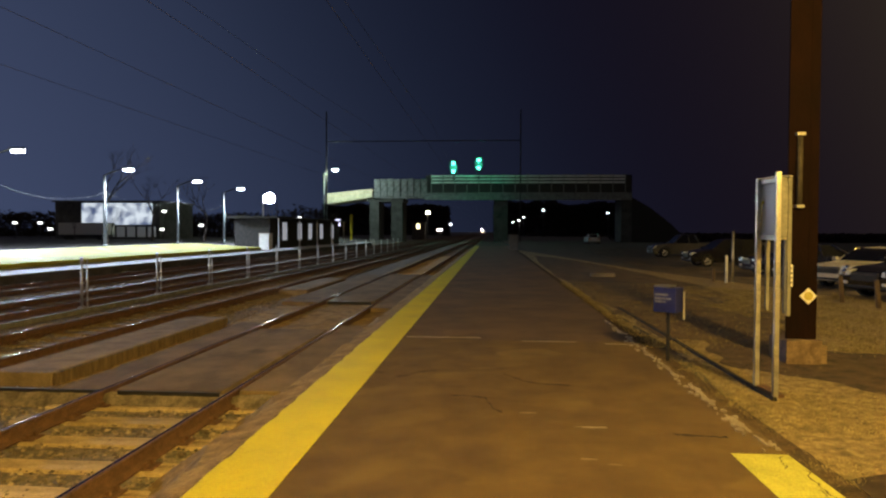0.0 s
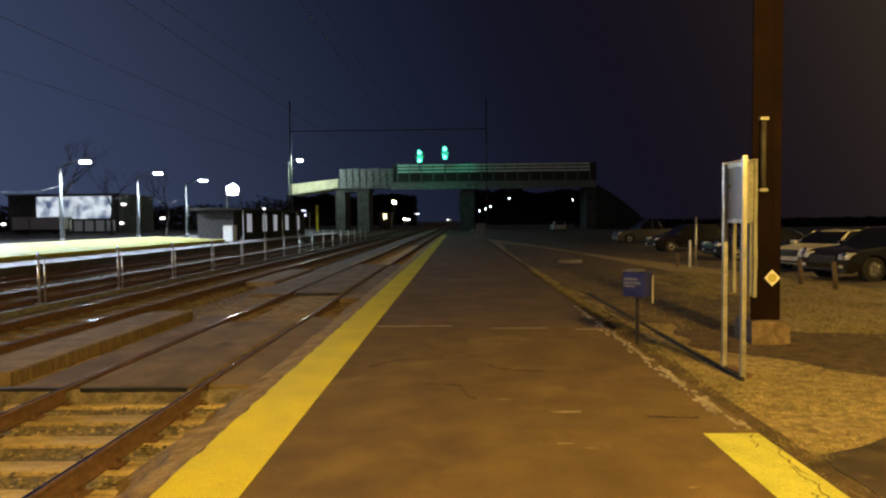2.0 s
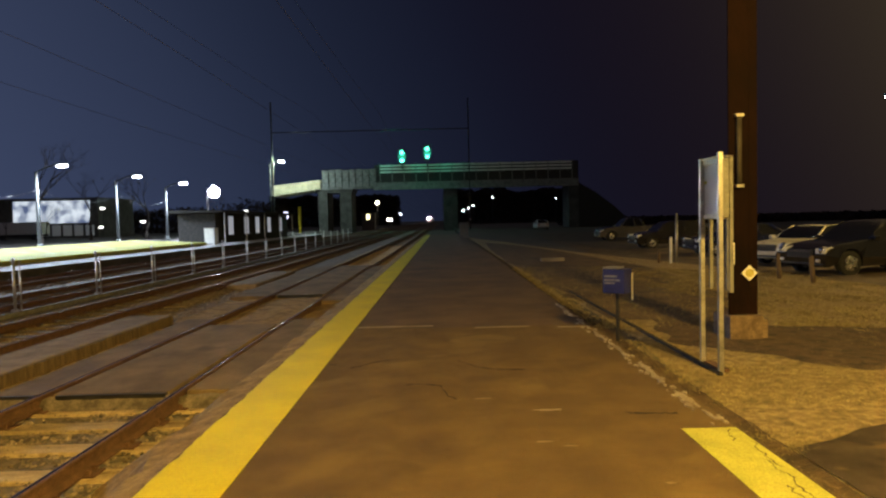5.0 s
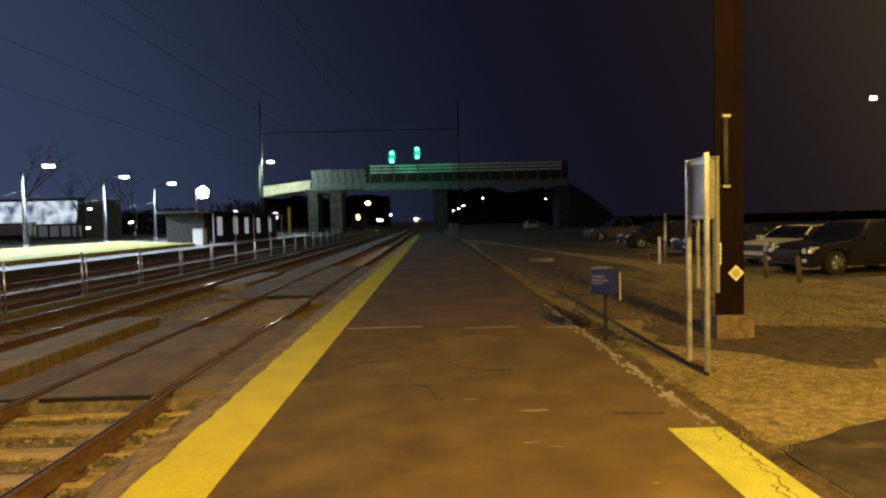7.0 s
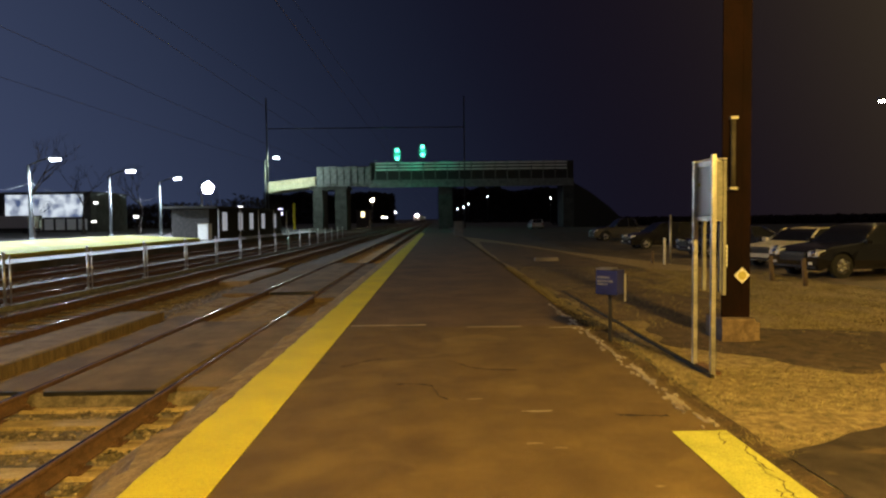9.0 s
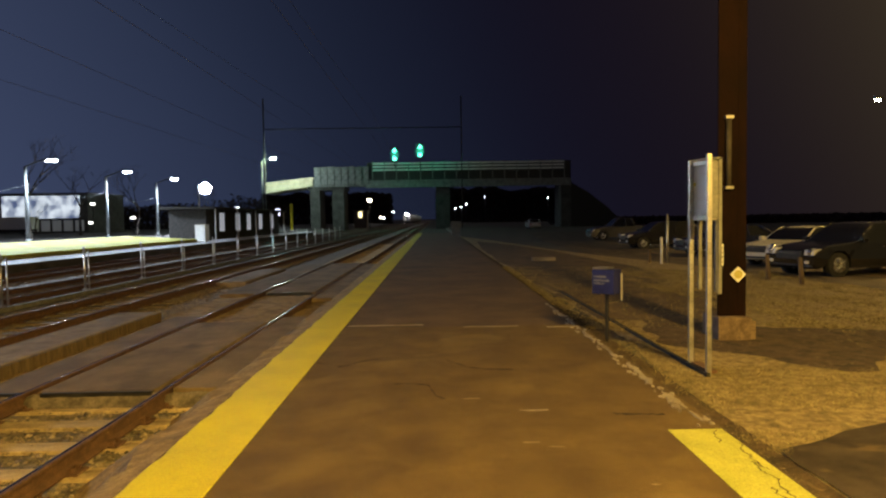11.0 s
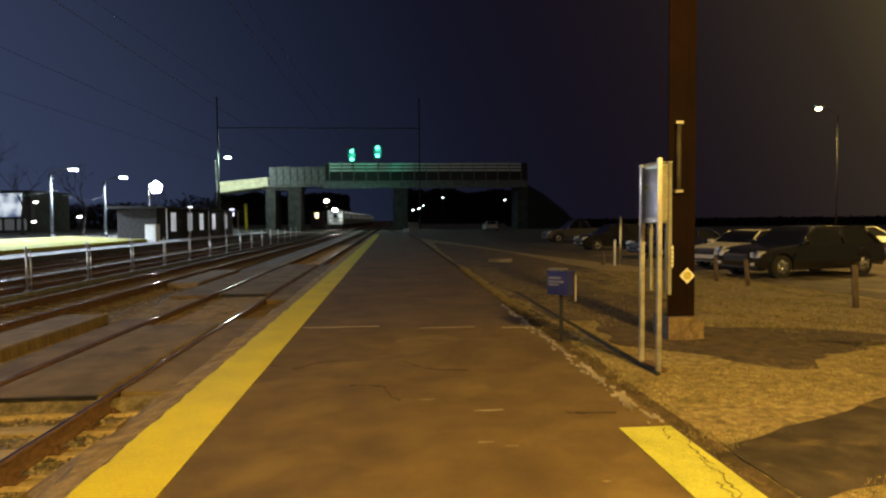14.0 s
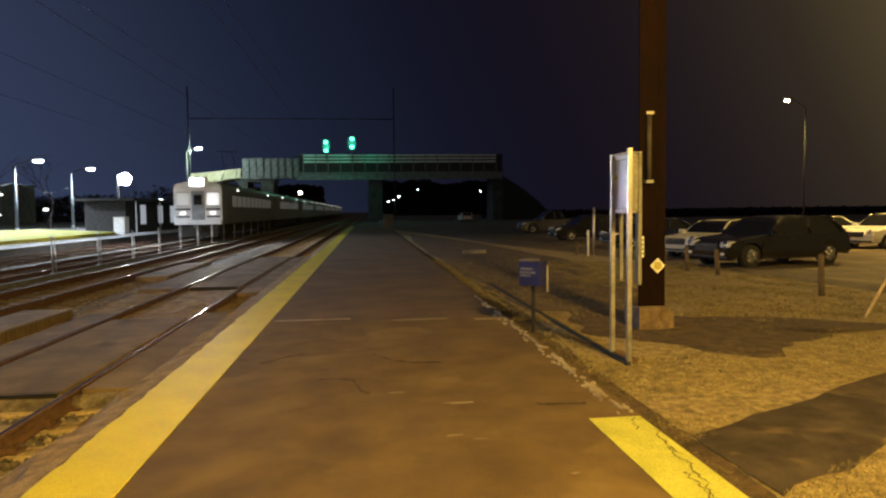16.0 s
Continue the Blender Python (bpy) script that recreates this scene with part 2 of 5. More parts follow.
M_BRICK = mat("station_wall", (0.05, 0.04, 0.036), (0.11, 0.09, 0.08), 3, 0.9, 0.2, 0, 30)
M_COOLGLOW = glow("cool_lamp_glow", (0.78, 0.88, 1.0), 70)
M_FLOODGLOW = glow("flood_glow", (0.90, 0.94, 1.0), 420)
M_SODGLOW = glow("sodium_glow", (1.0, 0.80, 0.32), 60)
M_TEALGLOW = glow("bridge_lamp_glow", (0.72, 1.0, 0.92), 90)
M_GREEN = glow("green_aspect", (0.15, 1.0, 0.68), 5.0)
M_HEAD = glow("headlight_glow", (1.0, 0.97, 0.94), 1700)
M_WINLIT = glow("lit_window", (0.80, 0.95, 1.0), 0.035)
# windscreens that glow in place of lamp light reflected in the glass
M_CABWIN = glow("windscreen_reflection", (0.92, 0.96, 1.0), 0.75)
M_CABDIM = glow("dim_windscreen_reflection", (0.80, 0.88, 1.0), 0.22)
M_WARMLAMP = glow("warm_lamp_glow", (1.0, 0.86, 0.58), 40)
M_CABLIT = glow("lit_marker", (1.0, 0.97, 0.92), 4)
M_MARKER = glow("marker_glare", (1.0, 0.97, 0.94), 1.6)
M_WARMWIN = glow("warm_window", (1.0, 0.86, 0.45), 3.0)
M_WHITEWIN = glow("white_window", (0.80, 0.86, 1.0), 0.32)
M_FARGLOW = glow("far_lamp_glow", (0.88, 0.97, 1.0), 16)

M_ACRYLIC = bpy.data.materials.new("scratched_acrylic")
M_ACRYLIC.use_nodes = True
_p = M_ACRYLIC.node_tree.nodes["Principled BSDF"]
_p.inputs["Base Color"].default_value = (0.85, 0.86, 0.84, 1)
_p.inputs["Roughness"].default_value, _p.inputs["Transmission Weight"].default_value, _p.inputs["IOR"].default_value = 0.38, 0.85, 1.3
_p.inputs["Specular IOR Level"].default_value = 0.25

# lit wall of the far shop, uneven behind its sign panel
M_SHOP = bpy.data.materials.new("lit_shop_panel")
M_SHOP.use_nodes = True
_n, _l = M_SHOP.node_tree.nodes, M_SHOP.node_tree.links
_t, _r, _c = _n.new("ShaderNodeTexNoise"), _n.new("ShaderNodeValToRGB"), _n.new("ShaderNodeTexCoord")
_t.inputs["Scale"].default_value, _t.inputs["Detail"].default_value = 0.55, 6
_r.color_ramp.elements[0].color, _r.color_ramp.elements[1].color = (0.06, 0.10, 0.22, 1), (0.80, 0.90, 1.0, 1)
_r.color_ramp.elements[0].position, _r.color_ramp.elements[1].position = 0.38, 0.60
_l.new(_c.outputs["Object"], _t.inputs["Vector"])
_l.new(_t.outputs["Fac"], _r.inputs["Fac"])
_l.new(_r.outputs["Color"], _n["Principled BSDF"].inputs["Emission Color"])
_n["Principled BSDF"].inputs["Emission Strength"].default_value = 0.85


# ---- mesh helpers ----
def box(bm, x0, x1, y0, y1, z0, z1, bevel=0.0):
    v = [bm.verts.new(p) for p in ((x0, y0, z0), (x1, y0, z0), (x1, y1, z0), (x0, y1, z0), (x0, y0, z1), (x1, y0, z1), (x1, y1, z1), (x0, y1, z1))]
    fs = [bm.faces.new([v[i] for i in q]) for q in ((3, 2, 1, 0), (4, 5, 6, 7), (0, 1, 5, 4), (1, 2, 6, 5), (2, 3, 7, 6), (3, 0, 4, 7))]
    if bevel:
        es = list({e for f in fs for e in f.edges})
        bmesh.ops.bevel(bm, geom=es, offset=bevel, segments=2, affect="EDGES", profile=0.6)
    return bm


def tube(bm, p0, p1, r0, r1=None, seg=10):
    r1 = r0 if r1 is None else r1
    a, b = Vector(p0), Vector(p1)
    q = (b - a).to_track_quat("Z", "Y")
    rings = []
    for c, r in ((a, r0), (b, r1)):
        rings.append([bm.verts.new(c + q @ Vector((r * math.cos(2 * math.pi * i / seg), r * math.sin(2 * math.pi * i / seg), 0))) for i in range(seg)])
    for i in range(seg):
        f = bm.faces.new((rings[0][i], rings[0][(i + 1) % seg], rings[1][(i + 1) % seg], rings[1][i]))
        f.smooth = True
    bm.faces.new(rings[0][::-1])
    bm.faces.new(rings[1])
    return bm


def prism(bm, outline, axis, a0, a1, bevel=0.0, smooth=False):
    """An outline drawn in the two other axes, drawn out along one axis."""
    def at(u, w, a):
        return {"x": (a, u, w), "y": (u, a, w), "z": (u, w, a)}[axis]
    lo = [bm.verts.new(at(u, w, a0)) for u, w in outline]
    hi = [bm.verts.new(at(u, w, a1)) for u, w in outline]
    n = len(outline)
    fs = [bm.faces.new(lo[::-1]), bm.faces.new(hi)]
    for i in range(n):
        f = bm.faces.new((lo[i], lo[(i + 1) % n], hi[(i + 1) % n], hi[i]))
        f.smooth = smooth
        fs.append(f)
    if bevel:
        es = list({e for f in fs[:2] for e in f.edges})
        bmesh.ops.bevel(bm, geom=es, offset=bevel, segments=2, affect="EDGES", profile=0.6)
    bmesh.ops.recalc_face_normals(bm, faces=bm.faces[:])
    return bm


def mesh_of(name, bm, material):
    bmesh.ops.recalc_face_normals(bm, faces=bm.faces[:])
    me = bpy.data.meshes.new(name)
    bm.to_mesh(me)
    bm.free()
    me.materials.append(material)
    return me


def part(name, bm, material, parent=None, label=""):
    ob = new(name, mesh_of(name, bm, material))
    ob.parent = parent
    return tagged(ob, label)


def piece(name, me, parent, loc, rz=0.0, scale=(1, 1, 1)):
    """A further object on a shared mesh."""
    ob = new(name, me)
    ob.parent = parent
    ob.location, ob.rotation_euler, ob.scale = loc, (0, 0, radians(rz)), scale
    return ob


def B():
    return bmesh.new()


def thing(name, label, category, group="", x=0.0, y=0.0, z=0.0, rz=0.0, kind=""):
    ob = new(name)
    ob.empty_display_size = 0.2
    ob.location, ob.rotation_euler = (x, y, z), (0, 0, radians(rz))
    return tagged(ob, label, category, group, kind)


RND = random.Random(7)
NP = np.random.default_rng(11)


# ---- ground ----
def ground_z(x):
    pts = ((-5000, 0.0), (-60, 0.0), (-24, 0.0), (-19, -0.45), (2.3, -0.45), (2.32, -0.055), (4.5, -0.06), (9.5, -0.32), (60, -0.40), (5000, -0.40))
    for (xa, za), (xb, zb) in zip(pts, pts[1:]):
        if xa <= x <= xb:
            return za + (zb - za) * (x - xa) / (xb - xa)
    return 0.0


def build_ground():
    bm = B()
    xs = [-3000, -60, -24, -19, 2.3, 2.32, 4.5, 9.5, 60, 3000]
    ys = [-400, -20, 0, 20, 60, 140, 800, 3500]
    grid = [[bm.verts.new((x, y, ground_z(x))) for x in xs] for y in ys]
    for j in range(len(ys) - 1):
        for i in range(len(xs) - 1):
            bm.faces.new((grid[j][i], grid[j][i + 1], grid[j + 1][i + 1], grid[j + 1][i]))
    tagged(part("ground", bm, M_GROUND), "dark trackside earth and gravel under the whole place", "ground", kind="structure")
    bm = B()
    box(bm, -19.0, -2.05, -30, 900, -0.449, -0.40)
    tagged(part("ballast_bed", bm, M_BALLAST), "dark crushed stone bed under the four railway tracks", "track bed", kind="structure")


def sheet(name, outline, lift, material, label, category, nx=0.35):
    """A flat patch that follows the ground, with its outline wavered."""
    bm = B()
    vs = [bm.verts.new((x, y, 0)) for x, y in outline]
    bm.faces.new(vs)
    bmesh.ops.triangulate(bm, faces=bm.faces[:])
    for bx in (4.5, 9.5):
        bmesh.ops.bisect_plane(bm, geom=bm.verts[:] + bm.edges[:] + bm.faces[:], plane_co=(bx, 0, 0), plane_no=(1, 0, 0))
    bmesh.ops.triangulate(bm, faces=bm.faces[:])
    bmesh.ops.subdivide_edges(bm, edges=bm.edges[:], cuts=7, use_grid_fill=True)
    rim = {v for e in bm.edges if e.is_boundary for v in e.verts}
    for v in bm.verts:
        if v in rim:
            v.co.x += nx * 0.4 * noise.noise((v.co.x * 2.1, v.co.y * 2.1, 3.0))
            v.co.y += nx * 0.4 * noise.noise((v.co.x * 1.7, v.co.y * 1.7, 9.0))
        v.co.z = ground_z(v.co.x) + lift
    return tagged(part(name, bm, material), label, category, kind="structure")


build_ground()
sheet("grass_verge", [(2.34, -14), (11.6, -14), (11.5, 8), (11.2, 13), (10.7, 17), (9.8, 24), (6.5, 34), (2.34, 60)], 0.022, M_GRASS_BED, "dry straw-coloured grass verge beside the platform", "grass")
sheet("parking_lot", [(11.3, -14), (48, -14), (48, 84), (12, 84), (8.5, 50), (7.4, 33), (9.6, 24), (10.5, 17), (11.0, 13), (11.3, 8)], 0.016, M_LOT, "worn asphalt parking lot behind the verge", "parking lot", 0.2)
sheet("footpath", [(2.36, 3.36), (2.5, 3.46), (3.0, 3.68), (3.56, 4.02), (5.0, 4.95), (7.0, 6.3), (10.45, 8.3), (10.45, 9.6), (7.0, 7.3), (5.24, 5.96), (3.81, 5.08), (3.04, 4.74), (2.36, 4.35)], 0.030, M_PATH, "dark asphalt footpath joining the platform", "path", 0.18)
sheet("dirt_strip", [(2.95, 8.9), (2.95, 8.0), (3.5, 7.55), (3.85, 7.1), (4.26, 6.6), (4.6, 6.7), (4.85, 7.05), (5.5, 7.5), (6.1, 8.0), (5.63, 8.45), (7.6, 8.58), (9.6, 8.5), (9.8, 9.1), (7.9, 9.15), (6.5, 9.5), (4.6, 9.4), (3.2, 10.2)], 0.027, M_DAMP, "bare dark dirt strip round the steel column", "dirt", 0.5)
sheet("dirt_track", [(2.62, 10.4), (4.5, 9.5), (5.0, 11.2), (5.7, 13), (6.5, 17), (7.0, 22), (6.0, 33), (3.0, 46), (2.45, 30), (2.5, 14)], 0.027, M_DIRT, "bare trodden earth between verge and parking lot", "dirt", 0.8)


# ---- platform ----
def build_platform():
    p = thing("platform", "long low asphalt platform with stained patched surface", "platform", kind="structure")
    bm = B()
    box(bm, -1.92, 2.14, -14, 9.6, -0.44, 0.0)
    part("slab", bm, M_ASPHALT, p)
    bm = B()
    box(bm, -1.92, 2.14, 9.604, 74, -0.44, -0.002)
    part("slab", bm, M_ASPHALT_OLD, p, "older darker asphalt beyond the joint")
    bm = B()
    # ragged concrete lip between the paint and the track
    ys = np.arange(-14, 74.01, 0.12)
    prev = None
    for y in ys:
        e = -2.21 + 0.11 * noise.noise((0, y * 1.3, 0)) + 0.06 * noise.noise((0, y * 5.1, 4))
        c = -2.07 + 0.03 * noise.noise((3, y * 2.1, 0))
        row = [bm.verts.new((e - 0.50, y, -0.425)), bm.verts.new((e - 0.20 + 0.08 * noise.noise((6, y * 3.1, 2)), y, -0.25 + 0.08 * noise.noise((2, y * 2.6, 7)))), bm.verts.new((e, y, -0.075 + 0.03 * noise.noise((9, y * 2.2, 0)))), bm.verts.new((c, y, -0.045 + 0.02 * noise.noise((5, y * 3, 0)))), bm.verts.new((-1.925, y, -0.012))]
        if prev:
            for i in range(4):
                bm.faces.new((prev[i], prev[i + 1], row[i + 1], row[i]))
        prev = row
    part("edge_lip", bm, M_LIP, p, "crumbling brown earth and concrete platform lip")
    # yellow warning line, ragged towards the track
    bm = B()
    prev = None
    for y in np.arange(-14, 74.01, 0.07):
        rag = 0.030 * noise.noise((4.0, y * 2.3, 0)) + 0.022 * noise.noise((7.0, y * 6, 0))
        row = [bm.verts.new((-1.915 + max(rag, -0.004), y, 0.0)), bm.verts.new((-1.905 + max(rag, -0.004), y, 0.005)), bm.verts.new((-1.385 + 0.006 * noise.noise((1.0, y * 1.5, 0)), y, 0.005)), bm.verts.new((-1.38, y, 0.0))]
        if prev:
            for i in range(3):
                bm.faces.new((prev[i], prev[i + 1], row[i + 1], row[i]))
        prev = row
    part("warning_line", bm, M_YELLOW, p, "broad yellow painted warning line")
    # yellow corner patch, with its cracks
    bm = B()
    prev = None
    for y in np.arange(-3.0, 4.765, 0.08):
        rag = 0.012 * noise.noise((2.0, y * 5, 0))
        row = [bm.verts.new((1.72 + rag * 0.3, y, 0.005)), bm.verts.new((2.125 + rag, y, 0.005)), bm.verts.new((2.135, y, 0.0))]
        if prev:
            for i in range(2):
                bm.faces.new((prev[i], prev[i + 1], row[i + 1], row[i]))
        prev = row
    part("corner_patch", bm, M_YELLOW_WORN, p, "cracked yellow painted corner patch")
    bm = B()
    for x0, y0, y1 in ((2.07, 4.72, 4.45), (2.10, 4.45, 3.95), (2.02, 4.1, 2.6), (1.95, 3.7, 3.3)):
        x, y, last = x0, y0, None
        while y > y1:
            w = 0.0025 + 0.0045 * RND.random()
            row = [bm.verts.new((x - w, y, 0.0085)), bm.verts.new((x + w, y, 0.0085))]
            if last:
                bm.faces.new((last[0], last[1], row[1], row[0]))
            last = row
            y -= 0.022
            x += RND.uniform(-0.024, 0.020)
            x = min(max(x, 1.9), 2.12)
    part("paint_crack", bm, M_DIRT, p, "dark cracks through the yellow paint")
    # pale joint strips across the slab, a scuffed paint mark
    for x0, x1, y in ((-1.33, -0.2, 9.80), (0.42, 1.22, 9.55), (1.62, 2.1, 9.42)):
        bm = B()
        box(bm, x0, x1, y - 0.022, y + 0.022, -0.004, 0.005)
        part("joint_strip", bm, M_CONCRETE, p, "pale mortar joint across the asphalt")
    bm = B()
    bm.faces.new([bm.verts.new(c) for c in ((0.66, 5.32, 0.005), (0.80, 5.285, 0.005), (0.93, 5.30, 0.005), (0.92, 5.34, 0.005), (0.78, 5.335, 0.005))])
    part("paint_mark", bm, M_CONCRETE, p, "scuffed pale paint mark")
    for sx, sy, sl in ((0.66, 4.55, 0.10), (0.84, 4.45, 0.07), (1.29, 3.78, 0.05), (0.30, 5.70, 0.09)):
        bm = B()
        bm.faces.new([bm.verts.new((sx + sl * math.cos(a) * RND.uniform(0.5, 1.1), sy + 0.22 * sl * math.sin(a) * RND.uniform(0.5, 1.2), 0.005)) for a in [2 * math.pi * k / 9 for k in range(9)]])
        part("scuff", bm, M_SLAB, p, "faint pale scuff")
    for way in (((-1.36, 7.25), (-1.24, 7.24)), ((-1.1, 7.05), (-0.98, 7.12), (-0.88, 7.28), (-0.63, 7.42)), ((0.12, 7.28), (0.22, 7.12), (0.32, 6.96), (0.5, 6.81), (0.85, 6.78)), ((-0.42, 6.27), (-0.24, 6.25), (-0.08, 6.2), (-0.05, 6.02), (-0.02, 5.85), (0.1, 5.66)), ((1.42, 5.2), (1.51, 5.16), (1.7, 5.15), (1.87, 5.13))):
        bm = B()
        last = None
        for k in range(len(way) - 1):
            for j in range(6):
                u = j / 6
                x = way[k][0] * (1 - u) + way[k + 1][0] * u + RND.uniform(-0.015, 0.015)
                y = way[k][1] * (1 - u) + way[k + 1][1] * u + RND.uniform(-0.015, 0.015)
                w = RND.uniform(0.008, 0.036)
                row = [bm.verts.new((x, y - w, 0.0045)), bm.verts.new((x, y + w, 0.0045))]
                if last:
                    bm.faces.new((last[0], row[0], row[1], last[1]))
                last = row
        part("tar_streak", bm, M_PATH, p, "dark tar filled crack")
    # broken edge on the verge side
    bm = B()
    for i in range(70):
        y = 4.85 + 6.2 * (i / 70) ** 1.1 + RND.uniform(-0.03, 0.03)
        x = 2.05 + RND.uniform(-0.09, 0.07) + 0.05 * noise.noise((0, y * 1.2, 5))
        s = RND.uniform(0.008, 0.036) * (1 if RND.random() < 0.7 else 0.5)
        n = RND.randint(5, 7)
        a0 = RND.random() * 6
        top = [bm.verts.new((x + s * math.cos(a0 + 6.283 * k / n) * RND.uniform(0.7, 1.1), y + 1.7 * s * math.sin(a0 + 6.283 * k / n) * RND.uniform(0.7, 1.1), 0.010 + RND.uniform(0, 0.006))) for k in range(n)]
        bot = [bm.verts.new((v.co.x * 1.0, v.co.y, -0.002)) for v in top]
        bm.faces.new(top)
        for k in range(n):
            bm.faces.new((bot[k], bot[(k + 1) % n], top[(k + 1) % n], top[k]))
    last = None
    for y in np.arange(4.85, 12.0, 0.03):
        u = 2.06 + 0.035 * noise.noise((0, y * 1.1, 5)) + 0.02 * noise.noise((2, y * 7, 5))
        w = 0.020 + 0.055 * noise.noise((6, y * 2.6, 1)) + 0.03 * noise.noise((8, y * 11, 1))
        if w < 0.006:
            last = None
            continue
        row = [bm.verts.new((u - w, y, 0.0)), bm.verts.new((u - w * 0.8, y, 0.009)), bm.verts.new((u + w * 0.7, y, 0.010)), bm.verts.new((u + w, y, 0.0))]
        if last:
            for k in range(3):
                bm.faces.new((last[k], last[k + 1], row[k + 1], row[k]))
        last = row
    tagged(part("edge_rubble", bm, M_CONCRETE, p, "pale broken concrete crumbs along the edge"), kind="stuff")
    bm = B()
    prev = None
    for y in np.arange(-14, 74.01, 0.08):
        o = 0.02 * noise.noise((0, y, 8)) + 0.025 * noise.noise((0, y * 6, 8))
        row = [bm.verts.new((2.141, y, -0.03)), bm.verts.new((2.22 + o, y, -0.055 + 0.02 * noise.noise((3, y * 5, 8)))), bm.verts.new((2.345 + o, y, -0.035))]
        if prev:
            for i in range(2):
                bm.faces.new((prev[i], prev[i + 1], row[i + 1], row[i]))
        prev = row
    part("gutter", bm, M_DAMP, p, "dark earth gutter beside the slab")
    # low timber edging in the verge, its near-black colour standing for a shadow gap
    t = thing("shadow_gap_edging", "low timber edging coloured near black for the shadow gap in the dry verge", "edging")
    for y0, y1 in ((6.45, 9.0), (9.03, 11.6), (11.63, 14.2)):
        bm = B()
        box(bm, 2.72, 2.77, y0, y1, -0.14, 0.005, 0.008)
        part("board", bm, M_UNDER, t)


build_platform()


# ---- tracks ----
RAIL = ((-0.07, -0.15), (0.07, -0.15), (0.07, -0.138), (0.012, -0.118), (0.011, -0.045), (0.036, -0.030), (0.036, -0.008), (0.028, -0.0015), (-0.028, -0.0015), (-0.036, -0.008), (-0.036, -0.030), (-0.011, -0.045), (-0.012, -0.118), (-0.07, -0.138))
HEADP = ((-0.020, -0.0014), (0.005, -0.0014), (0.004, 0.0), (-0.019, 0.0))
TRACKS = (-3.72, -7.72, -11.3, -15.2)
RZ = -0.2


def tie_mesh(material, half=1.3):
    bm = B()
    box(bm, -half, half, -0.115, 0.115, -0.17, 0.0, 0.012)
    return mesh_of("tie", bm, material)


def plate_mesh():
    bm = B()
    box(bm, -0.16, 0.16, -0.09, 0.09, 0.0, 0.014)
    for sx in (-1, 1):
        for sy in (-0.05, 0.05):
            box(bm, sx * 0.095 - 0.015, sx * 0.095 + 0.015, sy - 0.015, sy + 0.015, 0.014, 0.05)
    return mesh_of("tie_plate", bm, M_RUST)


TIE, TIE_DARKER, PLATE = tie_mesh(M_TIE), tie_mesh(M_TIE_DARKER), plate_mesh()
for n_track, cx in enumerate(TRACKS):
    track_label = ("railway track beside the platform with worn bright rail heads", "second railway track with rusty rails on timber ties", "third railway track behind the wire fence", "railway track beside the far platform")[n_track]
    tr = thing("railway_track", track_label, "track", "railway tracks", x=cx, z=RZ)
    for s in (-0.7525, 0.7525):
        bm = B()
        prism(bm, [(u + s, w) for u, w in RAIL], "y", -30, 900)
        rail = part("rail", bm, M_RUST, tr)
        bm = B()
        prism(bm, [(u + s, w) for u, w in HEADP], "y", -30, 900)
        part("rail_head", bm, M_STEEL, rail, "polished steel running surface")
    n_tie = {0: 90, 1: 90, 2: 40, 3: 40}[n_track]
    for k in range(n_tie):
        y = -2.2 + 0.61 * k
        if n_track == 0 and (7.0 < y < 12.0 or 16.4 < y < 27.6):
            continue
        tie = piece("tie", TIE if n_track == 0 else TIE_DARKER, tr, (RND.uniform(-0.03, 0.03), y + RND.uniform(-0.03, 0.03), -0.155 - RND.uniform(0, 0.012)), RND.uniform(-1, 1))
        if n_track < 2 and y < 22:
            for s in (-0.7525, 0.7525):
                piece("tie_plate", PLATE, tie, (s, 0, 0.001))
    bm = B()
    for k in range(n_tie, 900):
        y = -2.2 + 0.61 * k
        if y > 420:
            break
        box(bm, -1.3, 1.3, y - 0.115, y + 0.115, -0.2, -0.16)
    tagged(part("distant_tie", bm, M_TIE_DARKER, tr), kind="stuff")

# asphalt crossing across the near track, with its gaps for the wheels
cr = thing("track_crossing", "flush asphalt crossing laid between and beside the rails", "crossing", kind="structure")
for x0, x1, y0, y1 in ((-2.92, -2.16, 7.12, 12.3), (-4.36, -3.09, 7.05, 11.8), (-5.06, -4.53, 7.06, 12.6), (-2.92, -2.16, 15.2, 27.0), (-4.36, -3.09, 16.62, 27.5), (-5.48, -4.53, 16.4, 27.0)):
    bm = B()
    box(bm, x0, x1, y0, y1, -0.42, RZ - 0.012, 0.02)
    for v in bm.verts:
        v.co.z += 0.008 * noise.noise((v.co.x * 2, v.co.y, 0))
    part("panel", bm, M_CROSS, cr)
for x0, x1, y in ((-4.3, -3.10, 6.99), (-5.95, -4.56, 7.0), (-4.3, -3.16, 16.56)):
    bm = B()
    box(bm, x0, x1, y, y + 0.055, -0.41, RZ - 0.015)
    part("end_plate", bm, M_BLACK, cr, "dark steel end plate of the crossing")

bm = B()
for x0, x1, y0, y1, z0 in ((-4.37, -3.08, 11.9, 16.5, -0.275), (-5.45, -4.55, 12.7, 16.5, -0.30), (-2.9, -2.3, 11.9, 16.5, -0.30), (-5.62, -5.07, 7.1, 12.7, -0.37)):
    rows_f = []
    for y in np.arange(y0, y1, 0.16):
        rows_f.append([bm.verts.new((x, y, z0 + 0.035 * noise.noise((x * 3, y * 3, 1)))) for x in np.linspace(x0, x1, 9)])
    for ra, rb in zip(rows_f, rows_f[1:]):
        for k in range(8):
            bm.faces.new((ra[k], ra[k + 1], rb[k + 1], rb[k]))
